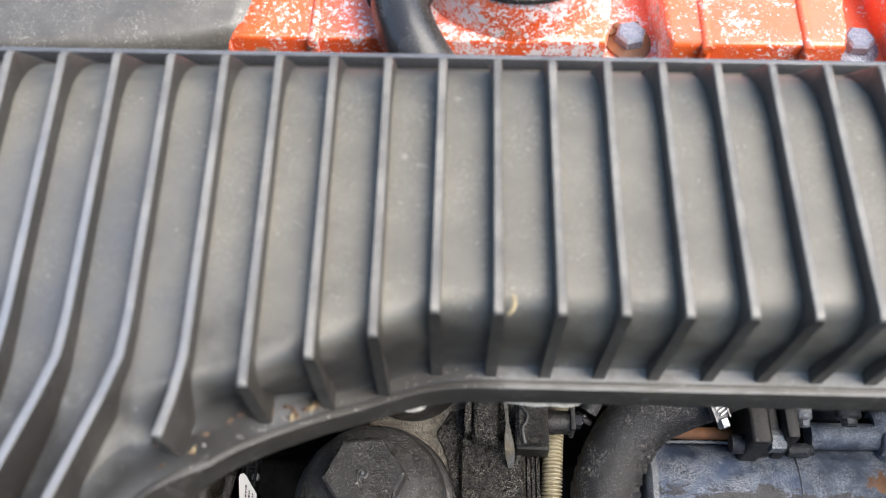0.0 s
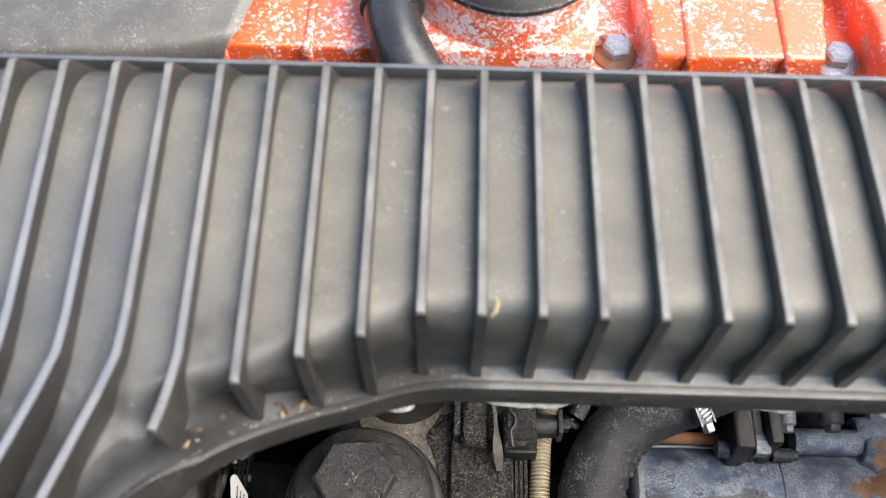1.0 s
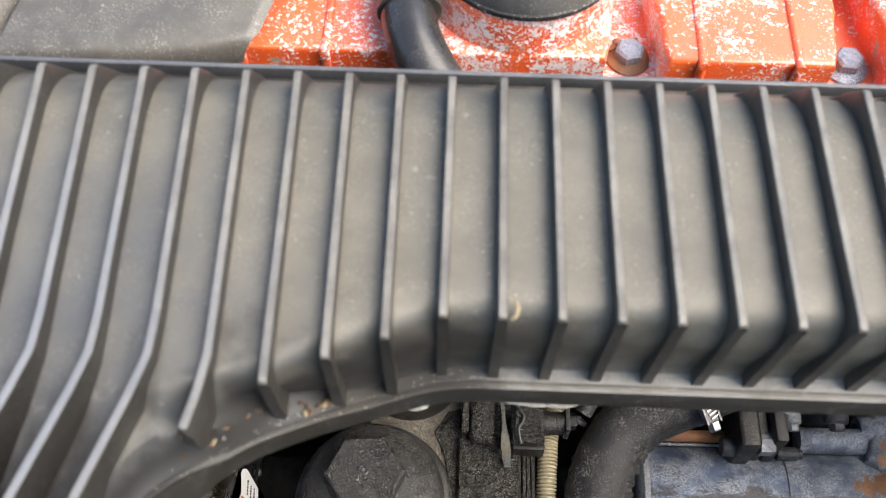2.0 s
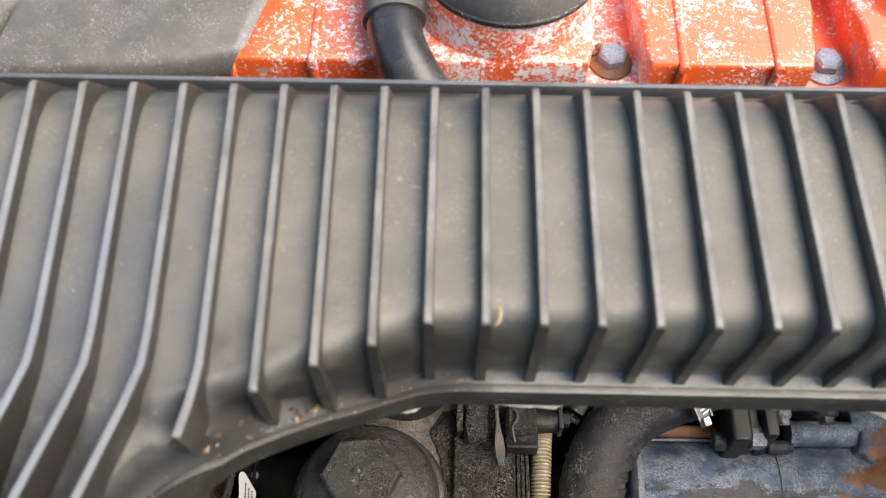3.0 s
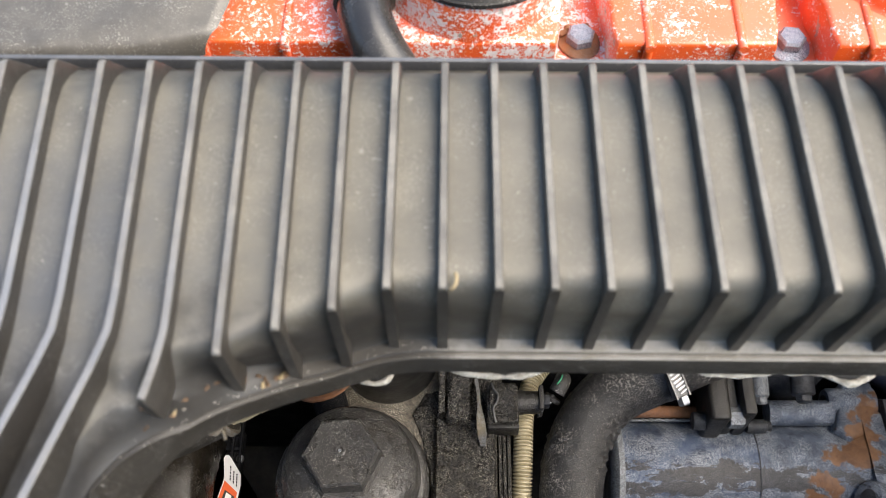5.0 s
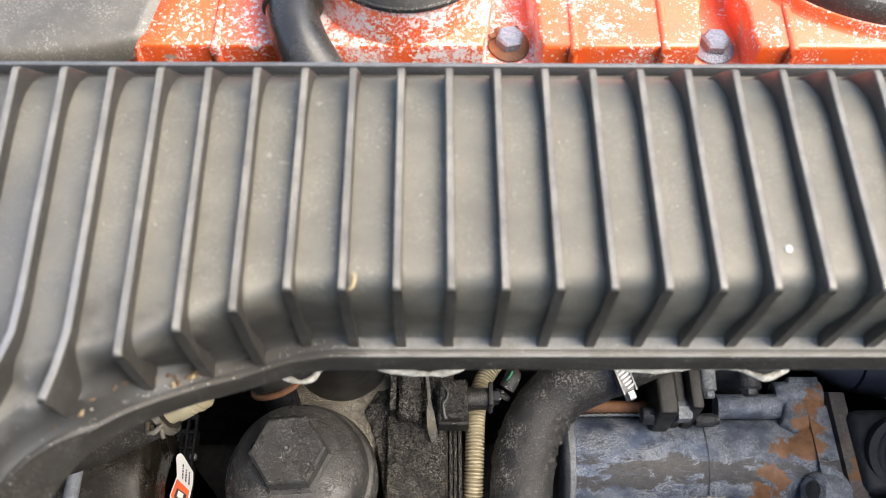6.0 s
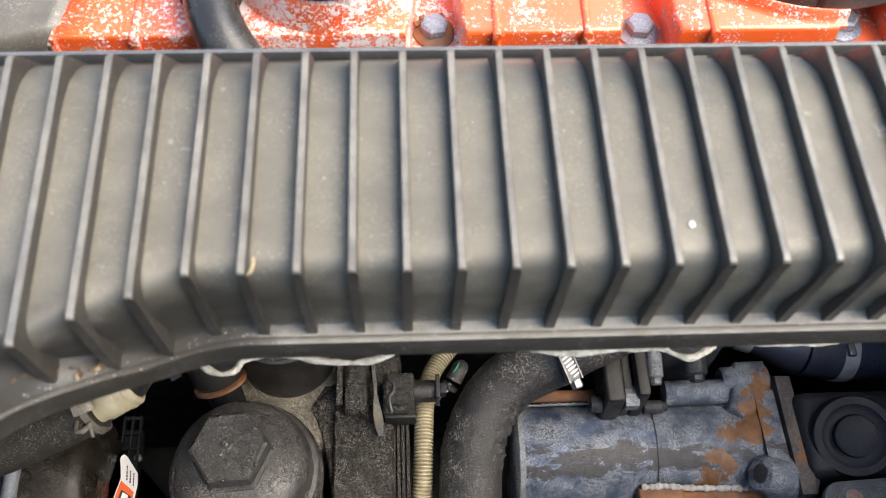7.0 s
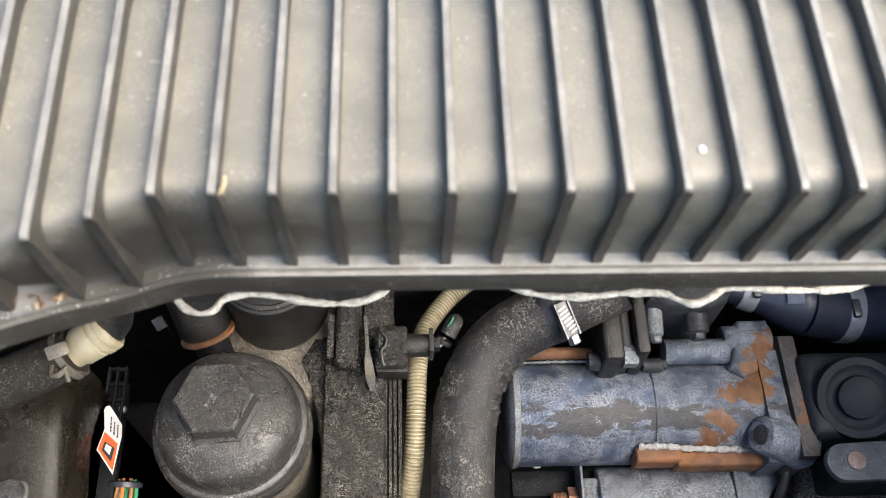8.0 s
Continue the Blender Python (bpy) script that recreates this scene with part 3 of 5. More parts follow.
def ribbed_cover():
    cover = thing("ribbed_cover", (0.06, 0.13, 0.745), "black ribbed plastic intake cover with dust film", "engine cover")
    bm = bmesh.new()
    xs = np.arange(-0.190, 0.2701, 0.0011)
    cols = [[bm.verts.new(p) for p in cover_column(float(x))] for x in xs]
    for a, b in zip(cols, cols[1:]):
        for i in range(len(a) - 5):
            bm.faces.new((a[i], a[i + 1], b[i + 1], b[i]))
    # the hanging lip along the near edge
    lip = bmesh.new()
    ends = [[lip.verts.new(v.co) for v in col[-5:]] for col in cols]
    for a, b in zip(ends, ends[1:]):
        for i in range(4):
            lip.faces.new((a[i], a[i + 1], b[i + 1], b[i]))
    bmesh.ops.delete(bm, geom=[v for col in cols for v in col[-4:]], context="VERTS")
    part("front_lip", lip, M_LIP, cover, "darker front lip")
    o = origin(cover)
    scuff(M_COVER, [((-0.107 - o.x, 0.050 - o.y, 0.794 - o.z), 0.008), ((-0.090 - o.x, 0.062 - o.y, 0.794 - o.z), 0.004), ((0.178 - o.x, 0.135 - o.y, 0.796 - o.z), 0.0028), ((0.208 - o.x, 0.130 - o.y, 0.796 - o.z), 0.005), ((0.222 - o.x, 0.138 - o.y, 0.796 - o.z), 0.003)])
    settled(M_COVER)
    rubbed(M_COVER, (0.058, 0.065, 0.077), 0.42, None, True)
    # shaded flanks and bright sky-lit crests of the ribs, both as colour
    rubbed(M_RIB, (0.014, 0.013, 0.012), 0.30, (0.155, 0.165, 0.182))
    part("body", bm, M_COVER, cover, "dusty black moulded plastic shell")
    part("rear_rim", box(-0.190, 0.270, 0.1803, 0.1822, 0.758, 0.7752, 0.0006), M_RIM, cover, "darker rear rim")
    t = 0.00122
    for k in range(LEFTMOST, RIGHTMOST + 1):
        line = rib_line(k)
        x0 = line[0][0]
        stations = [(x0, 0.1757, 0.7742, 0.768), (x0, 0.1672, 0.7872, 0.772), (x0, 0.1592, 0.7992, 0.776), (x0, 0.1575, 0.8000, 0.782)]
        run = [(rib_x(k, y), y) for y in np.linspace(0.155, line[-1][1] + 0.0045, 34 if k > -6 else 70)]
        xe, ye = line[-1]
        zf = step(SHELF, xe) - 0.0015
        for i, (x, y) in enumerate(run):
            low = 0.7835 - slope(x, y)
            if k > -6 and y < ye + 0.012:
                low = zf
            stations.append((x, y, CREST, low))
        if k > -6:
            d = min(1.0, (CREST - zf) / 0.045)
            stations += [(rib_x(k, ye + 0.0034 * d + 0.0004), ye + 0.0034 * d + 0.0004, CREST, zf), (rib_x(k, ye + 0.0018 * d), ye + 0.0018 * d, CREST, CREST - 0.024 * d - 0.002),
                         (rib_x(k, ye + 0.0006), ye + 0.0006, CREST - 0.0003, CREST - 0.006), (xe, ye, CREST - 0.0011, CREST - 0.0030)]
        bm = bmesh.new()
        rings = []
        for i, (x, y, zt, zb) in enumerate(stations):
            xa, ya = stations[max(i - 1, 0)][:2]
            xc, yc = stations[min(i + 1, len(stations) - 1)][:2]
            d = Vector((xc - xa, yc - ya))
            d = d.normalized() if d.length > 1e-9 else Vector((0, -1))
            nx, ny = -d.y, d.x
            r = 0.0007
            crown = [(s * (t - r + r * math.cos(a)), zt - r + r * math.sin(a)) for s, turn in ((-1, (0, 30, 60)), (1, (60, 30, 0))) for a in [radians(d) for d in turn]]
            rings.append([bm.verts.new((x + nx * s, y + ny * s, z)) for s, z in [(-t * 1.25, zb)] + crown + [(t * 1.25, zb)]])
        for a, b in zip(rings, rings[1:]):
            for i in range(len(a)):
                j = (i + 1) % len(a)
                bm.faces.new((a[i], a[j], b[j], b[i]))
        bm.faces.new(rings[0])
        bm.faces.new(rings[-1])
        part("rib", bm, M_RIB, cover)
    return cover


ribbed_cover()


# ---- engine under and behind the cover ----
def roughen(bm, cuts, amp, freq):
    """Caked dirt: splits the faces and pushes them in and out."""
    bmesh.ops.triangulate(bm, faces=[f for f in bm.faces if len(f.verts) > 4])
    bmesh.ops.subdivide_edges(bm, edges=list(bm.edges), cuts=cuts, use_grid_fill=True)
    bmesh.ops.recalc_face_normals(bm, faces=bm.faces)
    bm.normal_update()
    for v in bm.verts:
        h = noise.noise(v.co * freq) + 0.6 * noise.noise(v.co * freq * 2.3 + Vector((5, 1, 2)))
        v.co += v.normal * amp * h
    return bm


def engine_block():
    block = thing("engine_block", (0.05, 0.42, 0.08), "grey cast engine block crusted with oil and sand", "engine")
    # the dark of the gaps before the crankcase is given by its colour
    part("crankcase", box(-0.36, 0.46, 0.262, 0.60, 0.10, 0.672, 0.006), M_NEAR_BLACK, block)
    part("head_flange", box(-0.34, 0.44, 0.236, 0.58, 0.672, 0.688, 0.003), M_ALLOY, block)
    # gritty casting by the oil filter
    lump = prism([(-0.078, 0.262), (-0.076, 0.208), (-0.060, 0.170), (-0.030, 0.172), (-0.004, 0.160), (0.020, 0.166), (0.030, 0.262)], 0.10, 0.405, 0.008, 3)
    part("filter_flange", lump, M_BLOCK, block, "sandy alloy casting beside the oil filter")
    return block


def core_cover():
    cc = thing("core_cover", (-0.026, 0.226, 0.405), "oily black round rubber cover on the block", "cover")
    part("drum", lathe([(0.0, 0.0), (0.033, 0.0), (0.034, 0.004), (0.0345, 0.030), (0.0345, 0.056), (0.0330, 0.061), (0.028, 0.063), (0.0, 0.064)], pose(-0.026, 0.230, 0.401)), M_BLACK, cc)
    part("lip", lathe([(0.029, 0.0), (0.031, 0.001), (0.031, 0.004), (0.029, 0.005), (0.027, 0.003)], pose(-0.026, 0.230, 0.461)), M_RUBBER, cc)


def drain_pipe():
    p = thing("breather_stub", (-0.074, 0.214, 0.40), "dark pipe stub with a rusty orange lower rim", "pipe")
    a, b = (-0.066, 0.196, 0.432), (-0.094, 0.262, 0.512)
    part("pipe", lathe([(0.0, 0.004), (0.0155, 0.004), (0.0168, 0.007), (0.0168, 0.09), (0.0, 0.09)], aim(a, b), 32), M_BLACK, p)
    part("rim", lathe([(0.0, 0.0), (0.0160, 0.0), (0.0178, 0.0008), (0.0178, 0.0026), (0.0160, 0.0036), (0.0, 0.0036)], aim(a, b), 32), M_RUST, p, "rusty orange rim")
    part("neck", lathe([(0.0, -0.04), (0.010, -0.04), (0.012, 0.001), (0.0, 0.001)], aim(a, b), 20), M_NEAR_BLACK, p)
    nut = thing("pipe_clip", (-0.100, 0.210, 0.40), "small dark square metal clip by the pipe", "clip")
    part("plate", box(-0.0036, 0.0036, -0.0042, 0.0042, -0.0010, 0.0010, 0.0005, m=pose(-0.097, 0.203, 0.437, 25, -10, 30)), M_DARKCAST, nut)
    part("stem", lathe([(0.0012, 0.0), (0.0012, 0.06)], pose(-0.0955, 0.207, 0.378), 8), M_NEAR_BLACK, nut)


def manifold():
    m = thing("intake_manifold", (0.06, 0.19, 0.60), "dark plastic intake manifold hidden beneath the cover", "manifold")
    part("plenum", box(-0.18, 0.26, 0.146, 0.186, 0.640, 0.747, 0.006), M_BLACK, m)
    for x in (-0.14, -0.04, 0.06, 0.16):
        part("runner", tube([(x, 0.166, 0.66), (x, 0.20, 0.645), (x, 0.236, 0.655), (x, 0.27, 0.655)], 0.017, 16, 6), M_BLACK, m)


SCALLOPS = [[(-0.0232, 0.1049), (-0.0195, 0.1012), (-0.0142, 0.0993), (-0.0095, 0.1006), (-0.0063, 0.1049), (0.0016, 0.1070), (0.0136, 0.1058), (0.0242, 0.1036), (0.0347, 0.1027), (0.0452, 0.1038), (0.0558, 0.1096)],
            [(0.0990, 0.1091), (0.1085, 0.1056), (0.1189, 0.1044), (0.1305, 0.1045), (0.1410, 0.1056), (0.1558, 0.1054), (0.1611, 0.1030), (0.1674, 0.1009), (0.1737, 0.1035), (0.1800, 0.1069), (0.1906, 0.1071), (0.2043, 0.1060), (0.2180, 0.1060), (0.2274, 0.1067), (0.2400, 0.1101)]]


def gasket(edge):
    """A flat plate of fibre whose scalloped near edge shows; it is held under the manifold."""
    g = thing("gasket", (edge[0][0] + 0.03, 0.12, 0.684), "pale fibrous gasket with a scalloped torn edge", "gasket")
    line = spline([(x, y, 0) for x, y in edge], 8)
    rng = random.Random(len(edge))
    bm = bmesh.new()
    rings = []
    for i, q in enumerate(line):
        fray = rng.uniform(-0.00035, 0.00035)
        taper = min(1.0, 0.25 + 0.12 * min(i, len(line) - 1 - i))
        y, h = q.y + fray, 0.0011 * taper
        rings.append([bm.verts.new((q.x, yy, zz)) for yy, zz in ((0.150, 0.683), (y + 0.004, 0.6840 - h), (y + 0.0008, 0.6840 - h), (y, 0.6840 - h * 0.4), (y + 0.0004, 0.6840 + h), (y + 0.004, 0.6840 + h), (0.150, 0.6852))])
    for a, b in zip(rings, rings[1:]):
        for i in range(len(a)):
            j = (i + 1) % len(a)
            bm.faces.new((a[i], a[j], b[j], b[i]))
    bm.faces.new(rings[0])
    bm.faces.new(rings[-1])
    part("sheet", bm, M_BLACK, g, "black carrier plate")
    bm = tube([q + Vector((0, 0.0006, 0.6842)) for q in line], lambda s: 0.0014 + 0.0005 * math.sin(s * 420) * math.sin(s * 170) + 0.00016 * math.sin(s * 1900) * math.sin(s * 1310), 12, 1, smooth=False)
    part("bead", bm, M_GASKET, g, "pale torn fibre edge")


def oil_filter():
    f = thing("oil_filter_housing", (-0.044, 0.130, 0.08), "dusty black plastic oil filter cap with hexagon top", "oil filter")
    c = pose(-0.043, 0.1295, 0.0)
    part("housing", lathe([(0.0, 0.10), (0.040, 0.10), (0.041, 0.38), (0.0435, 0.42), (0.0445, 0.440), (0.0, 0.440)], c, 48), M_BLOCK, f, "sandy alloy filter body")
    part("collar", lathe([(0.0, 0.438), (0.0462, 0.438), (0.0468, 0.441), (0.0468, 0.450), (0.0455, 0.4525), (0.0, 0.4525)], c, 64), M_CAP, f)
    part("cap", lathe([(0.0, 0.4515), (0.0452, 0.4515), (0.0456, 0.4530), (0.0452, 0.4560), (0.0440, 0.4572), (0.0420, 0.4580), (0.0412, 0.4596), (0.0409, 0.4640), (0.0404, 0.4690), (0.0393, 0.4732), (0.0374, 0.4766), (0.0350, 0.4790), (0.0318, 0.4812), (0.0286, 0.4836), (0.0262, 0.4850), (0.0, 0.4855)], c, 72), M_CAP, f)
    turn = radians(4)
    hexa = part("hexagon", roughen(hexagon(0.0224, 0.4850, 0.5025, pose(-0.0455, 0.1312, 0.0), 0.0016, turn), 7, 0.00022, 420), M_CAP, f)
    part("hexagon_foot", hexagon(0.0246, 0.4838, 0.4882, pose(-0.0455, 0.1312, 0.0), 0.0020, turn), M_CAP, f)
    part("centre_mark", lathe([(0.0012, 0.0), (0.0034, 0.0), (0.0034, 0.0006), (0.0028, 0.0009), (0.0020, 0.0009), (0.0014, 0.0003)], pose(-0.0460, 0.1318, 0.5025), 20), M_CAP, hexa)
    part("centre_pip", lathe([(0.0, 0.0), (0.0011, 0.0), (0.0008, 0.0010), (0.0, 0.0012)], pose(-0.0460, 0.1318, 0.5025), 12), M_ALLOY, hexa)
    # raised moulded lettering that cannot be read: low bars
    for i, w in enumerate((0.0010, 0.0016, 0.0008, 0.0016, 0.0012)):
        x = -0.0400 + i * 0.0027
        part("moulded_mark", box(x, x + w, 0.1185, 0.1222, 0.5023, 0.5029), M_CAP, hexa)


def grimy_bracket():
    b = thing("timing_case", (0.030, 0.15, 0.08), "oily black casting caked with grime", "engine case")
    part("case", prism([(0.004, 0.020), (0.048, 0.020), (0.0485, 0.186), (0.043, 0.200), (0.034, 0.206), (0.012, 0.206), (0.008, 0.160)], 0.09, 0.410, 0.004, 3), M_GRIME, b)
    for i, x in enumerate((0.0500, 0.0530, 0.0562)):
        part("flange_plate", box(x - 0.0012, x + 0.0012, 0.022, 0.178 + 0.004 * (i % 2), 0.10, 0.4085 - 0.002 * i, 0.0006), M_GRIME, b)
    part("post", roughen(box(0.014, 0.031, 0.178, 0.262, 0.38, 0.424, 0.004, 2), 9, 0.0014, 260), M_GRIME, b)
    part("fillet", roughen(prism([(0.0055, 0.130), (0.012, 0.130), (0.012, 0.206), (0.000, 0.204), (-0.010, 0.188), (-0.003, 0.172), (0.002, 0.152)], 0.38, 0.4075, 0.004, 2), 5, 0.0011, 300), M_GRIME, b)
    part("rib", roughen(box(0.0088, 0.0133, 0.184, 0.215, 0.38, 0.421, 0.001, 2), 6, 0.0008, 300), M_GRIME, b)
    part("lip", roughen(box(0.032, 0.052, 0.196, 0.262, 0.39, 0.412, 0.003), 9, 0.0013, 260), M_GRIME, b)
    # baked dirt crust on the top face
    bm = bmesh.new()
    nx, ny = 84, 190
    grid = []
    for j in range(ny):
        row = []
        for i in range(nx):
            x, y = 0.0065 + 0.0405 * i / (nx - 1), 0.022 + 0.163 * j / (ny - 1)
            p = Vector((x, y, 0.0))
            h = 0.0012 * noise.noise(p * 200) + 0.0010 * noise.noise(p * 480 + Vector((3, 0, 0))) + 0.0011 * abs(noise.noise(p * 820))
            h *= 0.8 + 1.6 * min(1.0, max(0.0, (y - 0.11) / 0.05))
            rim = min(1.0, i / 3, (nx - 1 - i) / 3, j / 3, (ny - 1 - j) / 3)
            row.append(bm.verts.new((x, y, 0.4098 + (0.0026 + 0.55 * h) * rim - 0.0006 * (1 - rim))))
        grid.append(row)
    for a, c in zip(grid, grid[1:]):
        for i in range(nx - 1):
            bm.faces.new((a[i], a[i + 1], c[i + 1], c[i]))
    part("dirt_crust", bm, M_GRIME, b)


def sensor_plug():
    s = thing("sensor_connector", (0.055, 0.19, 0.41), "black plug connector with a bent spring wire", "connector")
    part("shell", roughen(box(0.0405, 0.0615, 0.1745, 0.2030, 0.4125, 0.4300, 0.0022, 2), 4, 0.0005, 330), M_GRIME, s)
    part("lid", roughen(box(0.0425, 0.0585, 0.1790, 0.1990, 0.4295, 0.4325, 0.0010), 4, 0.0004, 360), M_GRIME, s)
    part("lower_ledge", box(0.0415, 0.0620, 0.1725, 0.1765, 0.4100, 0.4245, 0.0008), M_BLACK, s)
    part("barrel", lathe([(0.0, 0.0), (0.0080, 0.0), (0.0082, 0.004), (0.0076, 0.005), (0.0076, 0.0155), (0.0, 0.0155)], along_x(0.0612, 0.1925, 0.4195), 24), M_BLACK, s)
    part("lock_plate", box(0.0755, 0.0785, 0.1850, 0.2015, 0.4110, 0.4285, 0.0006), M_RUBBER, s)
    part("lock_tab", box(0.0780, 0.0830, 0.1890, 0.1960, 0.4165, 0.4255, 0.0008), M_DARKCAST, s)
    wire = tube([(0.0440, 0.2010, 0.4315), (0.0450, 0.1965, 0.4335), (0.0478, 0.1925, 0.4338), (0.0472, 0.1875, 0.4338), (0.0448, 0.1835, 0.4336), (0.0455, 0.1775, 0.4330), (0.0465, 0.1745, 0.4310)], 0.00075, 8, 8)
    part("spring_wire", wire, M_CLAMP, s, "bright bent spring wire")
    boot = thing("wire_boot", (0.091, 0.200, 0.40), "black rubber boot with a green thread on bare wire ends", "boot")
    part("sleeve", tube([(0.0882, 0.2000, 0.4195), (0.0908, 0.2040, 0.4215), (0.0925, 0.2080, 0.4205), (0.0935, 0.2110, 0.4150)], 0.0056, 18, 8), M_RUBBER, boot)
    part("mouth", lathe([(0.0035, 0.0), (0.0058, 0.0), (0.0062, 0.0012), (0.0058, 0.003), (0.0035, 0.003)], aim((0.0845, 0.1955, 0.4160), (0.0905, 0.2030, 0.4215)), 20), M_BLACK, boot)
    part("bare_wire", tube([(0.0860, 0.1980, 0.4180), (0.0830, 0.1955, 0.4195), (0.0795, 0.1925, 0.4180)], 0.0012, 8, 6), M_STEEL, boot)
    part("bare_wire", tube([(0.0865, 0.1960, 0.4175), (0.0835, 0.1930, 0.4180), (0.0790, 0.1900, 0.4150)], 0.0010, 8, 6), M_STEEL, boot)
    part("thread", tube([(0.0880, 0.2030, 0.4262), (0.0905, 0.2060, 0.4276), (0.0920, 0.2095, 0.4266)], 0.0006, 6, 6), M_GREEN, boot, "green thread")
    d = thing("dipstick_bracket", (0.037, 0.18, 0.41), "dirty bent metal tongue hanging in oil grime", "bracket")
    tongue = [(0.0335, 0.212, 0.425), (0.0350, 0.196, 0.428), (0.0360, 0.182, 0.428), (0.0372, 0.172, 0.424), (0.0385, 0.164, 0.414)]
    bm = bmesh.new()
    rows = []
    for i, q in enumerate(spline(tongue, 5)):
        w = 0.0011 + 0.0019 * max(0.0, math.sin(math.pi * min(1.0, max(0.0, (i - 8) / 13.5))))
        rows.append([bm.verts.new(q + Vector((sx * w, 0, sz * 0.0007))) for sx, sz in ((-1, -1), (1, -1), (1, 1), (-1, 1))])
    for a, b in zip(rows, rows[1:]):
        for i in range(4):
            bm.faces.new((a[i], a[(i + 1) % 4], b[(i + 1) % 4], b[i]))
    bm.faces.new(rows[0])
    bm.faces.new(rows[-1])
    part("tongue", roughen(bm, 2, 0.0005, 420), cast_metal("dirty_tongue", (0.140, 0.115, 0.070), (0.035, 0.030, 0.022), metal=0.1, rough=0.5, grit=2.0, pale=0.3), d)


def conduit():
    pts = [(0.0575, 0.075, 0.335), (0.0615, 0.104, 0.355), (0.0650, 0.128, 0.372), (0.0665, 0.151, 0.382), (0.0675, 0.175, 0.386), (0.0690, 0.196, 0.386), (0.0735, 0.217, 0.384), (0.0820, 0.232, 0.382), (0.0950, 0.248, 0.380), (0.116, 0.266, 0.378)]
    line = spline(pts, 30)
    run, where = 0.0, [0.0]
    for a, b in zip(line, line[1:]):
        run += (b - a).length
        where.append(run)
    n = int(run / 0.00038)
    fine = []
    for i in range(n + 1):
        s = run * i / n
        fine.append([float(np.interp(s, where, [p[k] for p in line])) for k in range(3)])
    c = thing("corrugated_conduit", (0.068, 0.17, 0.37), "yellowed corrugated plastic wiring conduit", "conduit")
    part("sleeve", tube(fine, lambda s: 0.0069 - 0.0019 * max(0.0, 1.0 - abs((s / 0.0024) % 1.0 - 0.5) / 0.26), 20, 1, smooth=False), M_LOOM, c)


def coolant_hose():
    h = thing("coolant_hose", (0.10, 0.15, 0.36), "thick dusty black rubber hose bending upwards", "hose")
    pts = [(0.090, 0.020, 0.350), (0.0945, 0.070, 0.366), (0.0965, 0.100, 0.376), (0.0985, 0.141, 0.386), (0.103, 0.168, 0.392), (0.1135, 0.190, 0.398), (0.130, 0.205, 0.406), (0.152, 0.214, 0.416), (0.176, 0.222, 0.428), (0.200, 0.230, 0.438)]
    bm = tube(pts, lambda s: 0.0210 + 0.0004 * math.sin(s * 60), 80, 28)
    bm.normal_update()
    for v in bm.verts:
        # dried dirt clings in lumps, thickest on the bend
        cling = max(0.0, noise.noise(v.co * 34) + 0.25 - 4.0 * abs(v.co.y - 0.175))
        v.co -= v.normal * -0.0034 * cling * max(0.0, noise.noise(v.co * 260) + 0.5 * noise.noise(v.co * 560))
    part("hose", bm, M_HOSE, h)
    part("cuff", tube([(0.158, 0.2160, 0.4190), (0.176, 0.222, 0.428), (0.202, 0.2305, 0.4385)], 0.0217, 32, 6), M_HOSE, h)
    c = thing("hose_clamp", (0.165, 0.205, 0.42), "bright steel worm-drive hose clamp", "clamp")
    a, b = Vector((0.155, 0.2150, 0.4175)), Vector((0.176, 0.2222, 0.428))
    m = aim(a + (b - a) * 0.25, b)
    part("band", lathe([(0.0216, -0.0045), (0.0222, -0.0045), (0.0222, 0.0045), (0.0216, 0.0045)], m, 40), M_DARKCAST, c)
    s = Matrix.Translation((0.1640, 0.2020, 0.4395)) @ Matrix.Rotation(radians(24), 4, "Z") @ Matrix.Rotation(radians(24), 4, "X")
    house = part("screw_house", box(-0.0052, 0.0052, -0.0125, 0.0115, -0.0040, 0.0022, 0.0012, 2, m=s), M_CLAMP, c)
    for i in range(7):
        y = -0.009 + i * 0.0027
        part("thread", box(-0.0036, 0.0036, y - 0.0007, y + 0.0007, 0.0020, 0.0032, 0.0003, 1, m=s @ Matrix.Rotation(radians(14), 4, "Z")), M_STEEL, house)
    part("rail", box(-0.0052, -0.0040, -0.0125, 0.0115, 0.0018, 0.0036, m=s), M_CLAMP, house)
    part("rail", box(0.0040, 0.0052, -0.0125, 0.0115, 0.0018, 0.0036, m=s), M_CLAMP, house)
    part("screw_head", hexagon(0.0042, -0.018, -0.012, s @ Matrix.Rotation(radians(90), 4, "X") @ Matrix.Translation((0, 0, 0.030)), 0.0008), M_STEEL, c)


# ---- starter motor ----
SY, SZ, SR = 0.1720, 0.3350, 0.0378


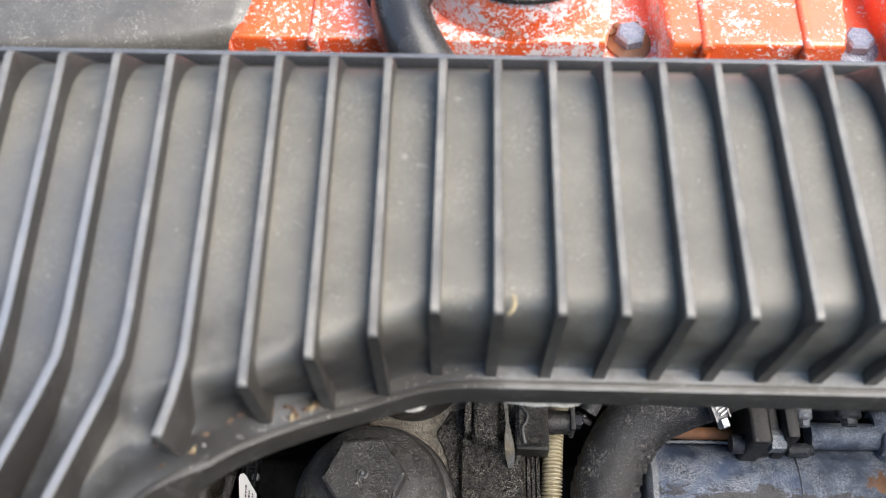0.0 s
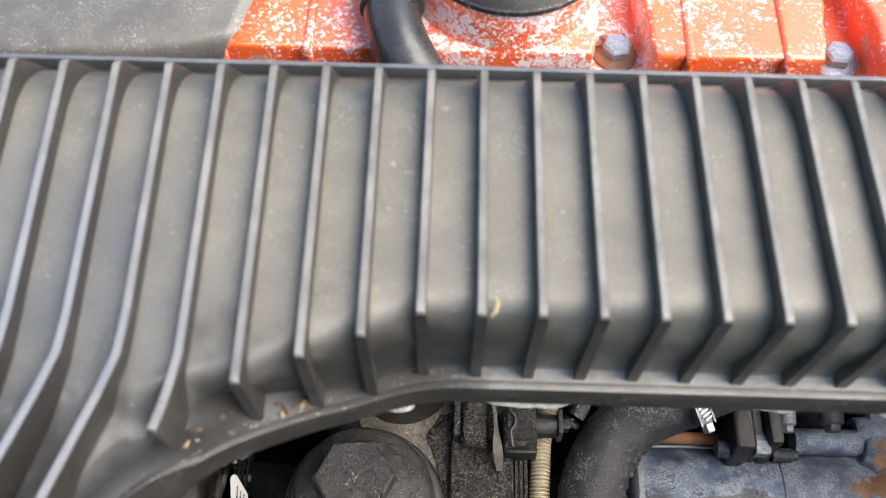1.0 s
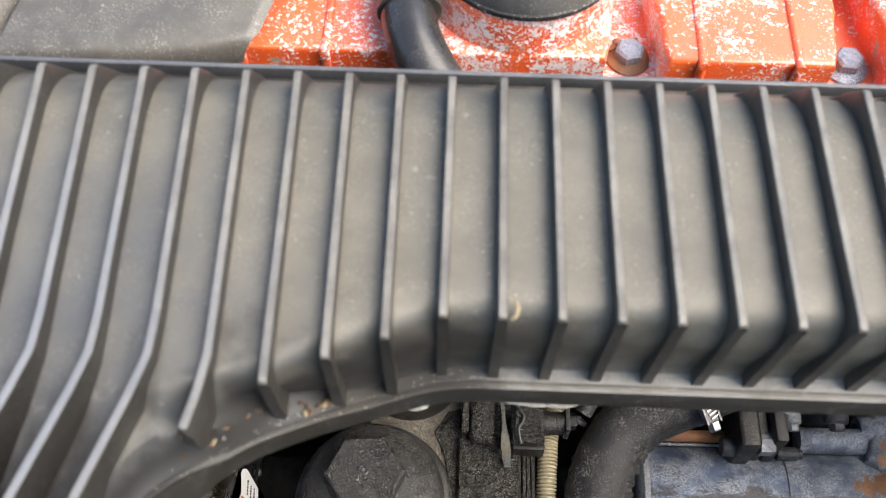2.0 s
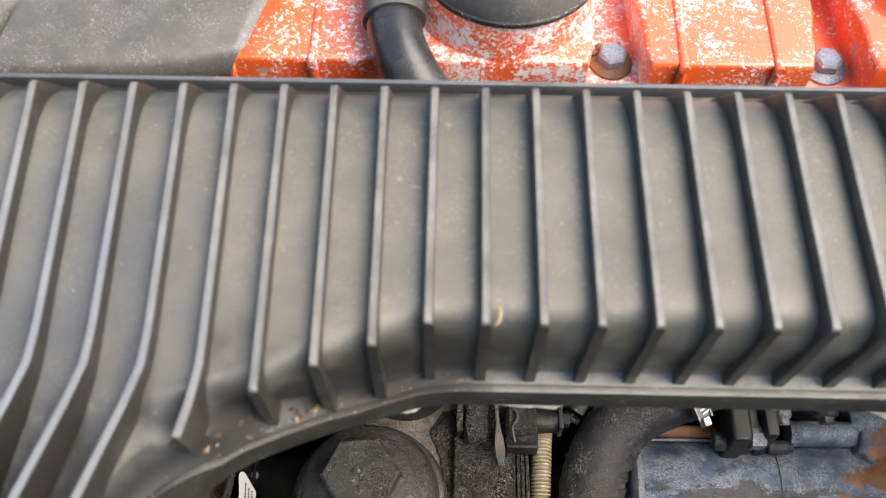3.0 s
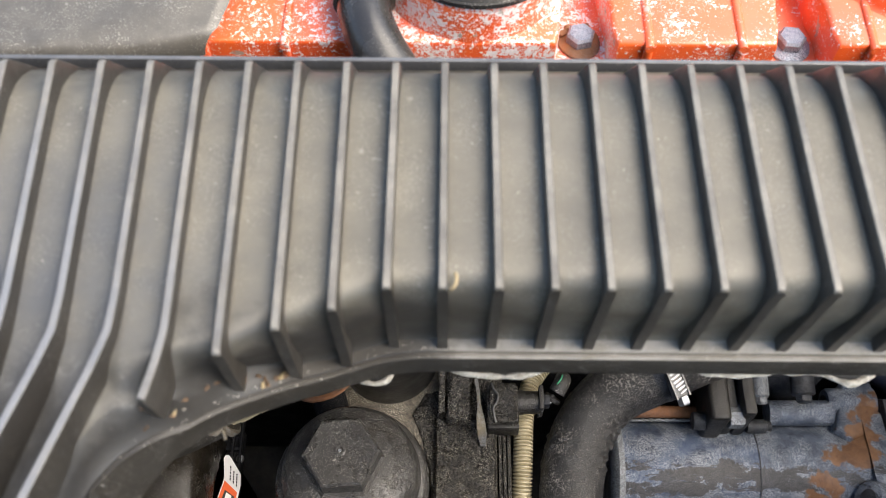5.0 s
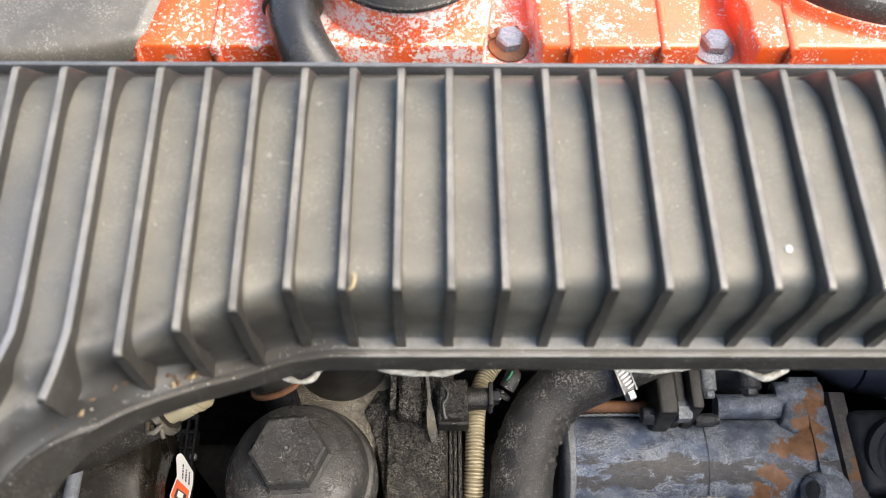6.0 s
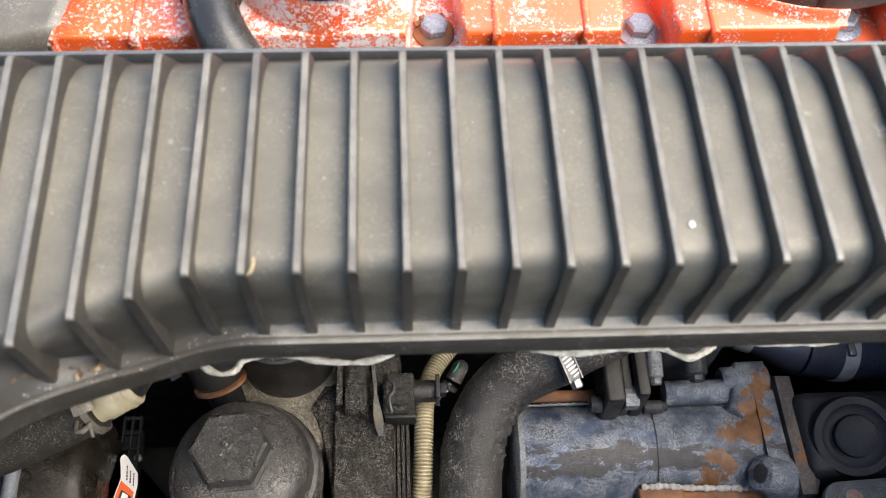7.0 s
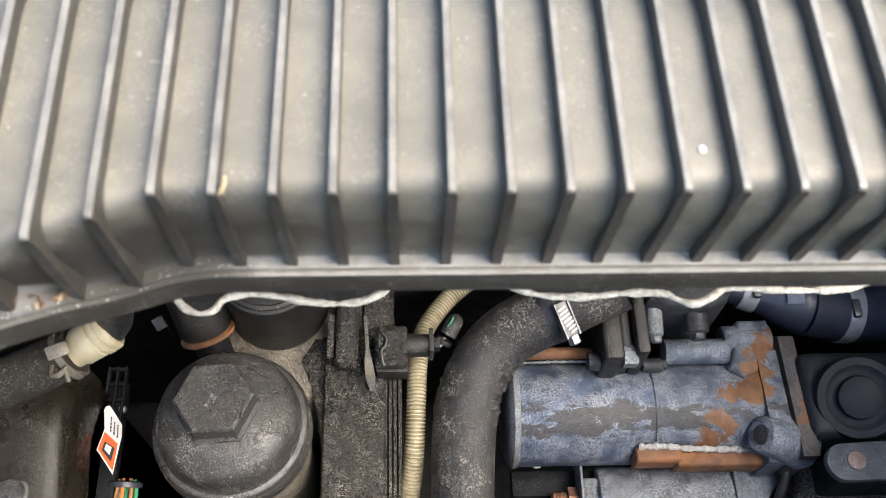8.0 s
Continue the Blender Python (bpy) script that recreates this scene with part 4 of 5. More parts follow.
def starter():
    s = thing("starter_motor", (0.22, 0.165, 0.28), "weathered grey starter motor with rust stains", "starter motor")
    o = origin(s)
    def rel(*p):
        return (p[0] - o.x, p[1] - o.y, p[2] - o.z)
    yoke = cast_metal("starter_yoke", (0.060, 0.088, 0.148), (0.017, 0.028, 0.055), metal=0.30, rough=0.40, pale=0.58, grit=1.3,
                      pits=(rel(0, 0.146, 0)[1], rel(0, 0.167, 0)[1]))
    nose = cast_metal("starter_nose", (0.092, 0.113, 0.152), (0.030, 0.040, 0.060), metal=0.30, rough=0.44, pale=0.52, grit=1.5,
                      rust=[(rel(0.316, 0.2115, 0.374), 0.009), (rel(0.310, 0.200, 0.374), 0.008), (rel(0.307, 0.188, 0.378), 0.010), (rel(0.301, 0.173, 0.380), 0.013), (rel(0.289, 0.170, 0.376), 0.009), (rel(0.281, 0.154, 0.370), 0.009), (rel(0.272, 0.143, 0.362), 0.009), (rel(0.298, 0.190, 0.374), 0.007)],
                      pits=(rel(0, 0.150, 0)[1], rel(0, 0.164, 0)[1]))
    part("yoke", lathe([(0.0, 0.0), (SR - 0.004, 0.0), (SR - 0.0015, 0.0012), (SR, 0.004), (SR, 0.0975), (SR - 0.0006, 0.0985), (SR - 0.0006, 0.1000), (0.0, 0.1000)], along_x(0.1345, SY, SZ), 72), yoke, s, "blue-grey flaking steel drum")
    part("joint", lathe([(SR - 0.002, 0.0), (SR + 0.0001, 0.0), (SR + 0.0001, 0.0005), (SR - 0.002, 0.0005)], along_x(0.2340, SY, SZ), 72), M_DARKCAST, s)
    part("end_cap", lathe([(0.0, -0.004), (SR - 0.008, -0.004), (SR - 0.002, -0.0015), (SR + 0.0010, 0.001), (SR + 0.0010, 0.0045), (SR + 0.0002, 0.0050), (0.0, 0.0050)], along_x(0.1345, SY, SZ), 72), M_ALLOY, s, "pale corroded end rim")
    part("gear_case", lathe([(0.0, 0.0), (SR - 0.0010, 0.0), (SR - 0.0004, 0.002), (SR - 0.0002, 0.030), (SR + 0.0005, 0.045), (SR + 0.003, 0.062), (SR + 0.007, 0.074), (0.0, 0.078)], along_x(0.2345, SY, SZ), 72), nose, s, "pitted alloy nose with orange rust stains")
    # mounting flange, leaning edge and upper boss
    flange = prism([(-0.048, -0.030), (-0.030, -0.047), (0.030, -0.047), (0.046, -0.036), (0.050, 0.0), (0.052, 0.040), (0.040, 0.058), (0.012, 0.062), (-0.020, 0.052), (-0.044, 0.030)], 0.0, 0.016, 0.003, 2)
    # outline runs in the plane across the motor: first number towards -z, second along y
    flange.transform(Matrix.Translation((0.3085, SY, SZ)) @ Matrix.Rotation(radians(90), 4, "Y"))
    part("flange", flange, nose, s)
    gap = prism([(-0.049, -0.048), (0.048, -0.048), (0.053, 0.040), (0.040, 0.060), (0.012, 0.063), (-0.045, 0.040)], 0.0, 0.012, 0.002, 2)
    gap.transform(Matrix.Translation((0.3262, SY, SZ)) @ Matrix.Rotation(radians(90), 4, "Y"))
    part("mating_face", gap, cast_metal("rusty_flange", (0.085, 0.062, 0.050), (0.035, 0.031, 0.030), metal=0.2, rough=0.55, pale=0.16, grit=1.6, rust=[(rel(0.334, 0.155, 0.375), 0.008)]), s, "brown stained mating flange")
    boss = part("upper_boss", lathe([(0.0, 0.0), (0.0105, 0.0), (0.0118, 0.002), (0.0125, 0.034), (0.0, 0.036)], along_x(0.2885, 0.2125, 0.3680), 28), nose, s)
    # a black disc stands for the shaded bore
    part("boss_hole", lathe([(0.0040, -0.0006), (0.0068, -0.0006), (0.0072, 0.0004), (0.0040, 0.0006)], along_x(0.2885, 0.2125, 0.3680), 24), M_BLACK, boss)
    web = prism([(0.289, 0.190), (0.298, 0.182), (0.322, 0.190), (0.322, 0.226), (0.300, 0.226)], 0.335, 0.379, 0.004, 3)
    part("boss_web", web, nose, s)
    part("upper_rail", lathe([(0.0, 0.0), (0.0088, 0.0), (0.0092, 0.002), (0.0092, 0.046), (0.0, 0.046)], along_x(0.2450, 0.2050, 0.3700), 24), nose, s)
    at = aim((0.3010, 0.1405, 0.3800), (0.3380, 0.1380, 0.3600))
    ear = lathe([(0.0, 0.0), (0.0112, 0.0), (0.0125, 0.0015), (0.0175, 0.036), (0.0165, 0.040), (0.0, 0.040)], at, 28)
    ear_part = part("lower_ear", roughen(ear, 1, 0.0005, 300), nose, s)
    # a dark disc on the face stands for the shaded opening
    part("ear_hole", lathe([(0.0, -0.0006), (0.0066, -0.0006), (0.0074, 0.0006), (0.0, 0.0008)], at, 24), M_DARKCAST, ear_part)
    part("flange_lug", roughen(lathe([(0.0, 0.0), (0.0100, 0.0), (0.0112, 0.0015), (0.0112, 0.0120), (0.0095, 0.0140), (0.0, 0.0142)], along_x(0.3270, 0.1375, 0.3660), 24), 2, 0.0006, 320), nose, s)
    gusset = prism([(0.297, 0.152), (0.305, 0.142), (0.332, 0.134), (0.335, 0.170), (0.312, 0.170)], 0.335, 0.366, 0.004, 2)
    part("gusset", gusset, nose, s)
    part("bracket_foot", prism([(0.296, 0.104), (0.318, 0.106), (0.330, 0.122), (0.330, 0.140), (0.296, 0.138)], 0.285, 0.326, 0.004, 2), M_ALLOY, s)
    # rusty strap between motor and solenoid, with a corroded seam
    part("strap", roughen(box(0.2480, 0.3160, 0.1262, 0.1370, 0.336, 0.3560, 0.003, 3), 3, 0.0004, 350), M_RUST, s, "orange rusty steel strap")
    part("strap_end", roughen(box(0.2190, 0.2520, 0.1288, 0.1400, 0.338, 0.3590, 0.003, 3), 3, 0.0004, 350), M_RUST, s)
    part("seam", tube([(0.2215, 0.1390, 0.3590), (0.240, 0.1392, 0.3592), (0.252, 0.1382, 0.3578), (0.275, 0.1372, 0.3568), (0.298, 0.1368, 0.3566)], lambda q: 0.0022 + 0.0008 * math.sin(q * 900) * math.sin(q * 370), 10, 24), cast_metal("white_corrosion", (0.46, 0.45, 0.42), (0.20, 0.16, 0.12), metal=0.0, rough=0.8, grit=2.0, pale=0.7), s, "whitish corrosion crust")
    part("solenoid", lathe([(0.0, 0.0), (0.0235, 0.0), (0.0255, 0.003), (0.0258, 0.030), (0.0250, 0.031), (0.0250, 0.036), (0.0258, 0.037), (0.0258, 0.095), (0.0, 0.098)], along_x(0.1985, 0.1130, 0.3050), 48), cast_metal("solenoid_can", (0.15, 0.155, 0.165), (0.055, 0.056, 0.060), metal=0.35, pale=0.6, grit=1.5), s)
    part("stud", lathe([(0.0, 0.0)] + [(0.0042 + 0.0006 * (i % 2), 0.0012 * (i + 1)) for i in range(10)] + [(0.0, 0.0135)], along_x(0.1640, 0.1150, 0.3130), 20), M_COPPER, s, "copper threaded stud")
    part("stud_nut", hexagon(0.0085, 0.0, 0.0075, along_x(0.1765, 0.1150, 0.3130), 0.0008), M_COPPER, s)
    part("cable_lug", box(0.1840, 0.1862, 0.104, 0.142, 0.300, 0.330, 0.0009, m=pose(0, 0, 0)), M_ALLOY, s)
    part("lug_tag", box(0.1740, 0.1850, 0.1370, 0.1430, 0.3255, 0.3300, 0.0012), M_GASKET, s, "chalky corroded cable tag")
    for x, y, z in ((0.1760, 0.1400, 0.3290), (0.1830, 0.1425, 0.3300), (0.1530, 0.1385, 0.3080)):
        part("corrosion_crumb", roughen(box(x, x + 0.0062, y, y + 0.0042, z, z + 0.0036, 0.0008, 1), 2, 0.0009, 420), M_CHALK, s, "chalky corrosion")
    part("terminal_base", box(0.1865, 0.2010, 0.098, 0.128, 0.285, 0.322, 0.003), M_ALLOY, s)
    part("under_tray", box(0.1370, 0.2180, 0.1180, 0.1380, 0.296, 0.3070, 0.003), M_NEAR_BLACK, s)


def bracket_and_bolts():
    b = thing("support_bracket", (0.21, 0.21, 0.36), "black cast bracket bolted above the starter", "bracket")
    part("arm", box(0.1945, 0.2085, 0.186, 0.275, 0.366, 0.408, 0.003, 3), M_BLACK, b)
    part("plate", box(0.2090, 0.2155, 0.189, 0.275, 0.368, 0.402, 0.0015), M_BLACK, b)
    part("nut", hexagon(0.0085, 0.0, 0.010, along_x(0.2090, 0.1925, 0.3960), 0.001), M_ALLOY, b)
    part("block", box(0.2165, 0.2255, 0.1885, 0.275, 0.366, 0.412, 0.003), M_BLACK, b)
    part("foot", lathe([(0.0, 0.0), (0.006, 0.0), (0.0065, 0.001), (0.0065, 0.008), (0.0, 0.008)], along_x(0.1865, 0.1925, 0.3860), 18), M_DARKCAST, b)
    part("pin", lathe([(0.0, 0.0), (0.0046, 0.0), (0.0050, 0.001), (0.0050, 0.013), (0.0036, 0.014), (0.0036, 0.017), (0.0, 0.017)], along_x(0.2260, 0.1915, 0.3790), 18), M_DARKCAST, b)
    part("rod", lathe([(0.0, 0.0), (0.0045, 0.0), (0.0045, 0.060), (0.0, 0.060)], along_x(0.1420, 0.2060, 0.3670), 16), M_RUST, b, "rusty steel rod")
    part("rod_ledge", tube([(0.1430, 0.1995, 0.3665), (0.170, 0.1998, 0.3668), (0.197, 0.1998, 0.3668)], lambda q: 0.0011 + 0.0003 * math.sin(q * 1100), 8, 24), M_ALLOY, b)
    a = thing("alternator_housing", (0.25, 0.245, 0.38), "dark grimy cast housing with exposed bolts", "housing")
    part("case", prism([(0.226, 0.224), (0.262, 0.216), (0.280, 0.222), (0.290, 0.240), (0.290, 0.268), (0.226, 0.268)], 0.36, 0.420, 0.006, 3), M_DARKCAST, a)
    part("ridge", lathe([(0.0, 0.0), (0.0125, 0.0), (0.0140, 0.002), (0.0140, 0.040), (0.0, 0.042)], along_x(0.2290, 0.2370, 0.4130), 24), M_DARKCAST, a)
    for x, y, z, r in ((0.2330, 0.2060, 0.4010, 0.0055), (0.2610, 0.2060, 0.4050, 0.0080)):
        m = aim((x, y + 0.022, z + 0.003), (x, y - 0.012, z - 0.004))
        part("bolt", merge(lathe([(0.0, 0.0), (r, 0.0), (r, 0.022), (r - 0.0015, 0.0235), (0.0, 0.024)], m, 24), hexagon(r * 0.72, 0.023, 0.028, m, 0.001)), M_ALLOY if r < 0.006 else M_DARKCAST, a)


def blue_hose():
    h = thing("boost_hose", (0.39, 0.24, 0.34), "dark blue-black hose with two steel clamps", "hose")
    pts = [(0.300, 0.264, 0.362), (0.330, 0.253, 0.360), (0.360, 0.247, 0.356), (0.395, 0.244, 0.350), (0.452, 0.250, 0.342)]
    part("neck", tube(pts[:3], lambda s: 0.0135 + 0.0100 * min(1.0, max(0.0, (s - 0.028) / 0.03)), 28, 8), M_PIPE_BLUE, h)
    part("hose", tube(pts[2:], 0.0238, 28, 8), M_PIPE_BLUE, h)
    for a, b, r in (((0.314, 0.2588, 0.3611), (0.326, 0.2545, 0.3603), 0.0152), ((0.386, 0.2445, 0.3515), (0.398, 0.2442, 0.3498), 0.0247)):
        c = thing("hose_clamp", a, "bright steel band clamp on dark hose", "clamp")
        part("band", lathe([(r - 0.0012, 0.0), (r, 0.0), (r + 0.0003, 0.001), (r + 0.0003, 0.011), (r, 0.012), (r - 0.0012, 0.012)], aim(a, b), 40), M_BAND, c)
        d = (Vector(b) - Vector(a)).normalized()
        part("screw_house", box(-0.003, 0.003, -0.007, 0.007, -0.0015, 0.003, 0.001, m=Matrix.Translation(Vector(a) + d * 0.006 + Vector((0, -0.35, 0.93)) * r)), M_CLAMP, c)
    lab = thing("hose_label", (0.356, 0.228, 0.37), "scuffed pale blue label stuck on hose", "label")
    line = []
    for i in range(7):
        ang = radians(62 + i * 13)
        line.append((0.2485 - 0.0215 * math.cos(ang), 0.3585 + 0.0215 * math.sin(ang)))
    bm = bmesh.new()
    rows = [[bm.verts.new((x, y, z)) for y, z in line] for x in (0.3400, 0.3465, 0.3530)]
    for p, q in zip(rows, rows[1:]):
        for i in range(6):
            bm.faces.new((p[i], p[i + 1], q[i + 1], q[i]))
    bmesh.ops.solidify(bm, geom=list(bm.faces), thickness=0.0004)
    part("film", bm, simple("pale_label", (0.28, 0.33, 0.40), (0.42, 0.46, 0.52), 200, 0.5), lab)


def right_mount():
    m = thing("engine_mount", (0.365, 0.16, 0.30), "dark rubber engine mount with round centre boss", "engine mount")
    part("block", box(0.334, 0.43, 0.136, 0.198, 0.30, 0.388, 0.008, 3), M_NAVY, m)
    c = aim((0.3695, 0.1640, 0.3850), (0.3590, 0.1500, 0.4250))
    part("dish", lathe([(0.0, -0.012), (0.028, -0.012), (0.0285, 0.002), (0.0285, 0.012), (0.027, 0.0145), (0.022, 0.0150), (0.0195, 0.0130), (0.017, 0.0125), (0.0, 0.0125)], c, 48), M_NAVY, m)
    part("boss", lathe([(0.0, 0.012), (0.0145, 0.012), (0.0150, 0.014), (0.0140, 0.019), (0.010, 0.0205), (0.0, 0.0200)], c, 36), M_NAVY, m)
    b = thing("strut_bracket", (0.36, 0.116, 0.36), "scuffed grey steel strap with a rusty bolt", "bracket")
    pts = [(0.346 + 0.0125 * math.cos(a), 0.1155 + 0.0125 * math.sin(a)) for a in [radians(90 + 180 * i / 10) for i in range(11)]] + [(0.44, 0.106), (0.44, 0.132)]
    part("strap", prism(pts, 0.3945, 0.4000, 0.0012, 2), cast_metal("scuffed_strap", (0.060, 0.068, 0.080), (0.022, 0.025, 0.030), metal=0.4, pale=0.22, grit=1.2), b)
    part("bolt", lathe([(0.0, 0.0), (0.0062, 0.0), (0.0060, 0.0010), (0.0045, 0.0016), (0.0, 0.0012)], pose(0.3530, 0.1160, 0.4000), 20), cast_metal("dull_rust", (0.16, 0.085, 0.055), (0.09, 0.05, 0.035), metal=0.2, pale=0.3), b, "rusty bolt head")
    part("post", box(0.350, 0.44, 0.108, 0.130, 0.08, 0.3945, 0.003), M_NEAR_BLACK, b)
    w = thing("gearbox_case", (0.40, 0.1, 0.08), "black gritty gearbox casting below the mount", "gearbox")
    part("case", prism([(0.326, -0.02), (0.46, -0.02), (0.46, 0.136), (0.345, 0.136), (0.334, 0.10)], 0.09, 0.335, 0.010, 3), M_GRIME, w)
    part("strut", tube([(0.318, 0.085, 0.30), (0.327, 0.115, 0.335), (0.335, 0.142, 0.345)], 0.0035, 10, 6), M_BLACK, w)


# ---- left lower corner ----
def left_housing():
    h = thing("filter_box", (-0.16, 0.10, 0.10), "dusty brown-black moulded housing with rounded edge", "housing")
    bm = bmesh.new()
    rows = []
    for y in np.linspace(-0.02, 0.165, 24):
        k = max(0.0, (y - 0.120) / 0.045)
        drop = 0.035 * k * k
        row = []
        for x, z in ((-0.26, 0.500), (-0.20, 0.498), (-0.165, 0.494), (-0.148, 0.491), (-0.1425, 0.4885), (-0.1395, 0.4850), (-0.1378, 0.479), (-0.1370, 0.468), (-0.1367, 0.430), (-0.1367, 0.36), (-0.1367, 0.10)):
            under = 0.005 * min(1.0, max(0.0, (0.462 - z) / 0.03))
            row.append(bm.verts.new((x + 0.0085 - under, y, z - (drop + 0.35 * (0.14 - y) if z > 0.2 else 0))))
        rows.append(row)
    for a, b in zip(rows, rows[1:]):
        for i in range(len(a) - 1):
            bm.faces.new((a[i], a[i + 1], b[i + 1], b[i]))
    bmesh.ops.solidify(bm, geom=list(bm.faces), thickness=0.003)
    part("shell", bm, M_BROWNBOX, h)
    part("back", box(-0.26, -0.138, 0.162, 0.168, 0.10, 0.463, 0.002), M_BROWNBOX, h)
    # ribbed side rail with slots
    part("rail", box(-0.136, -0.1225, 0.030, 0.178, 0.393, 0.402, 0.002), M_NEAR_BLACK, h)
    # a ladder of vent slots: three rails and their rungs
    for x in (-0.1345, -0.1290, -0.1235):
        part("vent_rail", box(x - 0.0009, x + 0.0009, 0.150, 0.186, 0.4015, 0.4062, 0.0005), M_NEAR_BLACK, h)
    for i in range(4):
        y = 0.152 + i * 0.0105
        part("vent_rung", box(-0.1338, -0.1240, y, y + 0.0022, 0.4015, 0.4052, 0.0005), M_NEAR_BLACK, h)
    part("latch", box(-0.1365, -0.128, 0.083, 0.093, 0.415, 0.430, 0.002), M_LEAF, h, "brown clip")
    part("screw", lathe([(0.0, 0.0), (0.0027, 0.0), (0.0027, 0.0014), (0.002, 0.0024), (0.0, 0.0027)], pose(-0.1235, 0.1575, 0.4018), 18), M_STEEL, h)
    cap = thing("drain_plug", (-0.1560, 0.0860, 0.4735), "dusty grey plug with a bright metal rim", "plug")
    part("plug", lathe([(0.0, 0.0), (0.0085, 0.0), (0.0088, 0.003), (0.0075, 0.005), (0.0, 0.0055)], pose(-0.1560, 0.0860, 0.4735), 28), M_CAP, cap)
    part("rim", lathe([(0.0088, 0.0), (0.0102, 0.0), (0.0102, 0.0028), (0.0088, 0.0032)], pose(-0.1560, 0.0860, 0.4735), 28), M_CLAMP, cap, "bright metal rim")
    rail = thing("earth_rod", (-0.167, 0.12, 0.48), "pale weathered metal rod lying on the housing", "rod")
    part("rod", tube([(-0.1642, 0.1339, 0.4990), (-0.1667, 0.1217, 0.4925), (-0.1742, 0.0853, 0.4730)], 0.0042, 16, 6), M_ALLOY, rail)
    part("cap", lathe([(0.0, 0.0), (0.0046, 0.0), (0.0049, 0.001), (0.0049, 0.004), (0.0, 0.005)], aim((-0.1642, 0.1339, 0.4990), (-0.1592, 0.1582, 0.5120)), 16), M_ALLOY, rail)
    t = thing("warning_tag", (-0.127, 0.13, 0.40), "white film tag with orange warning square", "tag")
    # the tag leans up from the rail; local x across, y along, z out
    base = Matrix.Translation((-0.1265, 0.1350, 0.4120)) @ Matrix.Rotation(radians(9), 4, "Z") @ Matrix.Rotation(radians(14), 4, "Y")
    outline = [(-0.0075, -0.0060), (0.0015, -0.0228), (0.0075, 0.0010), (0.0080, 0.0085), (0.0020, 0.0205), (0.0006, 0.0222), (-0.0016, 0.0218), (-0.0026, 0.0195), (-0.0026, 0.0070)]
    film = part("film", prism(outline, 0.0, 0.0005, m=base), M_WHITE, t)
    part("warning_square", prism([(-0.0025, 0.0050), (-0.0069, -0.0058), (0.0015, -0.0208), (0.0050, -0.0035)], 0.0006, 0.0008, m=base), M_ORANGE, film, "orange square")
    part("emblem", prism([(-0.0026, -0.0012), (-0.0048, -0.0066), (0.0006, -0.0148), (0.0031, -0.0062)], 0.0009, 0.0010, m=base), M_INK, film)
    part("emblem_spot", prism([(-0.0018, -0.0030), (-0.0030, -0.0064), (0.0000, -0.0104), (0.0014, -0.0056)], 0.0011, 0.0012, m=base), M_WHITE, film)
    # small print that cannot be read: short bars in three lines along the tag
    rng = random.Random(5)
    for line in range(3):
        x, y = 0.0002 + 0.0021 * line, 0.0048 - 0.0022 * line
        while y < 0.0135 - 0.0026 * line:
            w = rng.uniform(0.0008, 0.0018)
            part("text_bar", box(x + 0.08 * y, x + 0.08 * y + 0.0009, y, y + w, 0.0006, 0.0008, m=base), M_INK, film)
            y += w + rng.uniform(0.0004, 0.0007)


def wiring():
    w = thing("wire_bundle", (-0.118, 0.085, 0.38), "loose bundle of green, brown and orange wires", "wires")
    part("sheath", tube([(-0.118, 0.020, 0.388), (-0.119, 0.058, 0.391), (-0.1175, 0.082, 0.392)], 0.0085, 18, 6), M_RUBBER, w)
    part("sheath_end", lathe([(0.0085, 0.0), (0.0105, 0.0), (0.0108, 0.003), (0.0095, 0.004)], aim((-0.1175, 0.1085, 0.396), (-0.117, 0.118, 0.398)), 20), M_PIPE_BLUE, w)
    mats = (M_GREEN, M_WIRE_BROWN, M_WIRE_ORANGE, M_WIRE_BROWN, M_LOOM, M_GREEN, M_WIRE_BROWN)
    for i, m in enumerate(mats):
        a = 2 * math.pi * i / 7
        dx, dz = 0.0048 * math.cos(a), 0.0044 * math.sin(a)
        part("wire", tube([(-0.1178 + dx, 0.070, 0.393 + dz), (-0.1172 + dx * 1.2, 0.090, 0.396 + dz), (-0.116 + dx * 1.3, 0.104, 0.397 + dz), (-0.1165 + dx, 0.113, 0.396 + dz)], 0.0013, 8, 6), m, w)


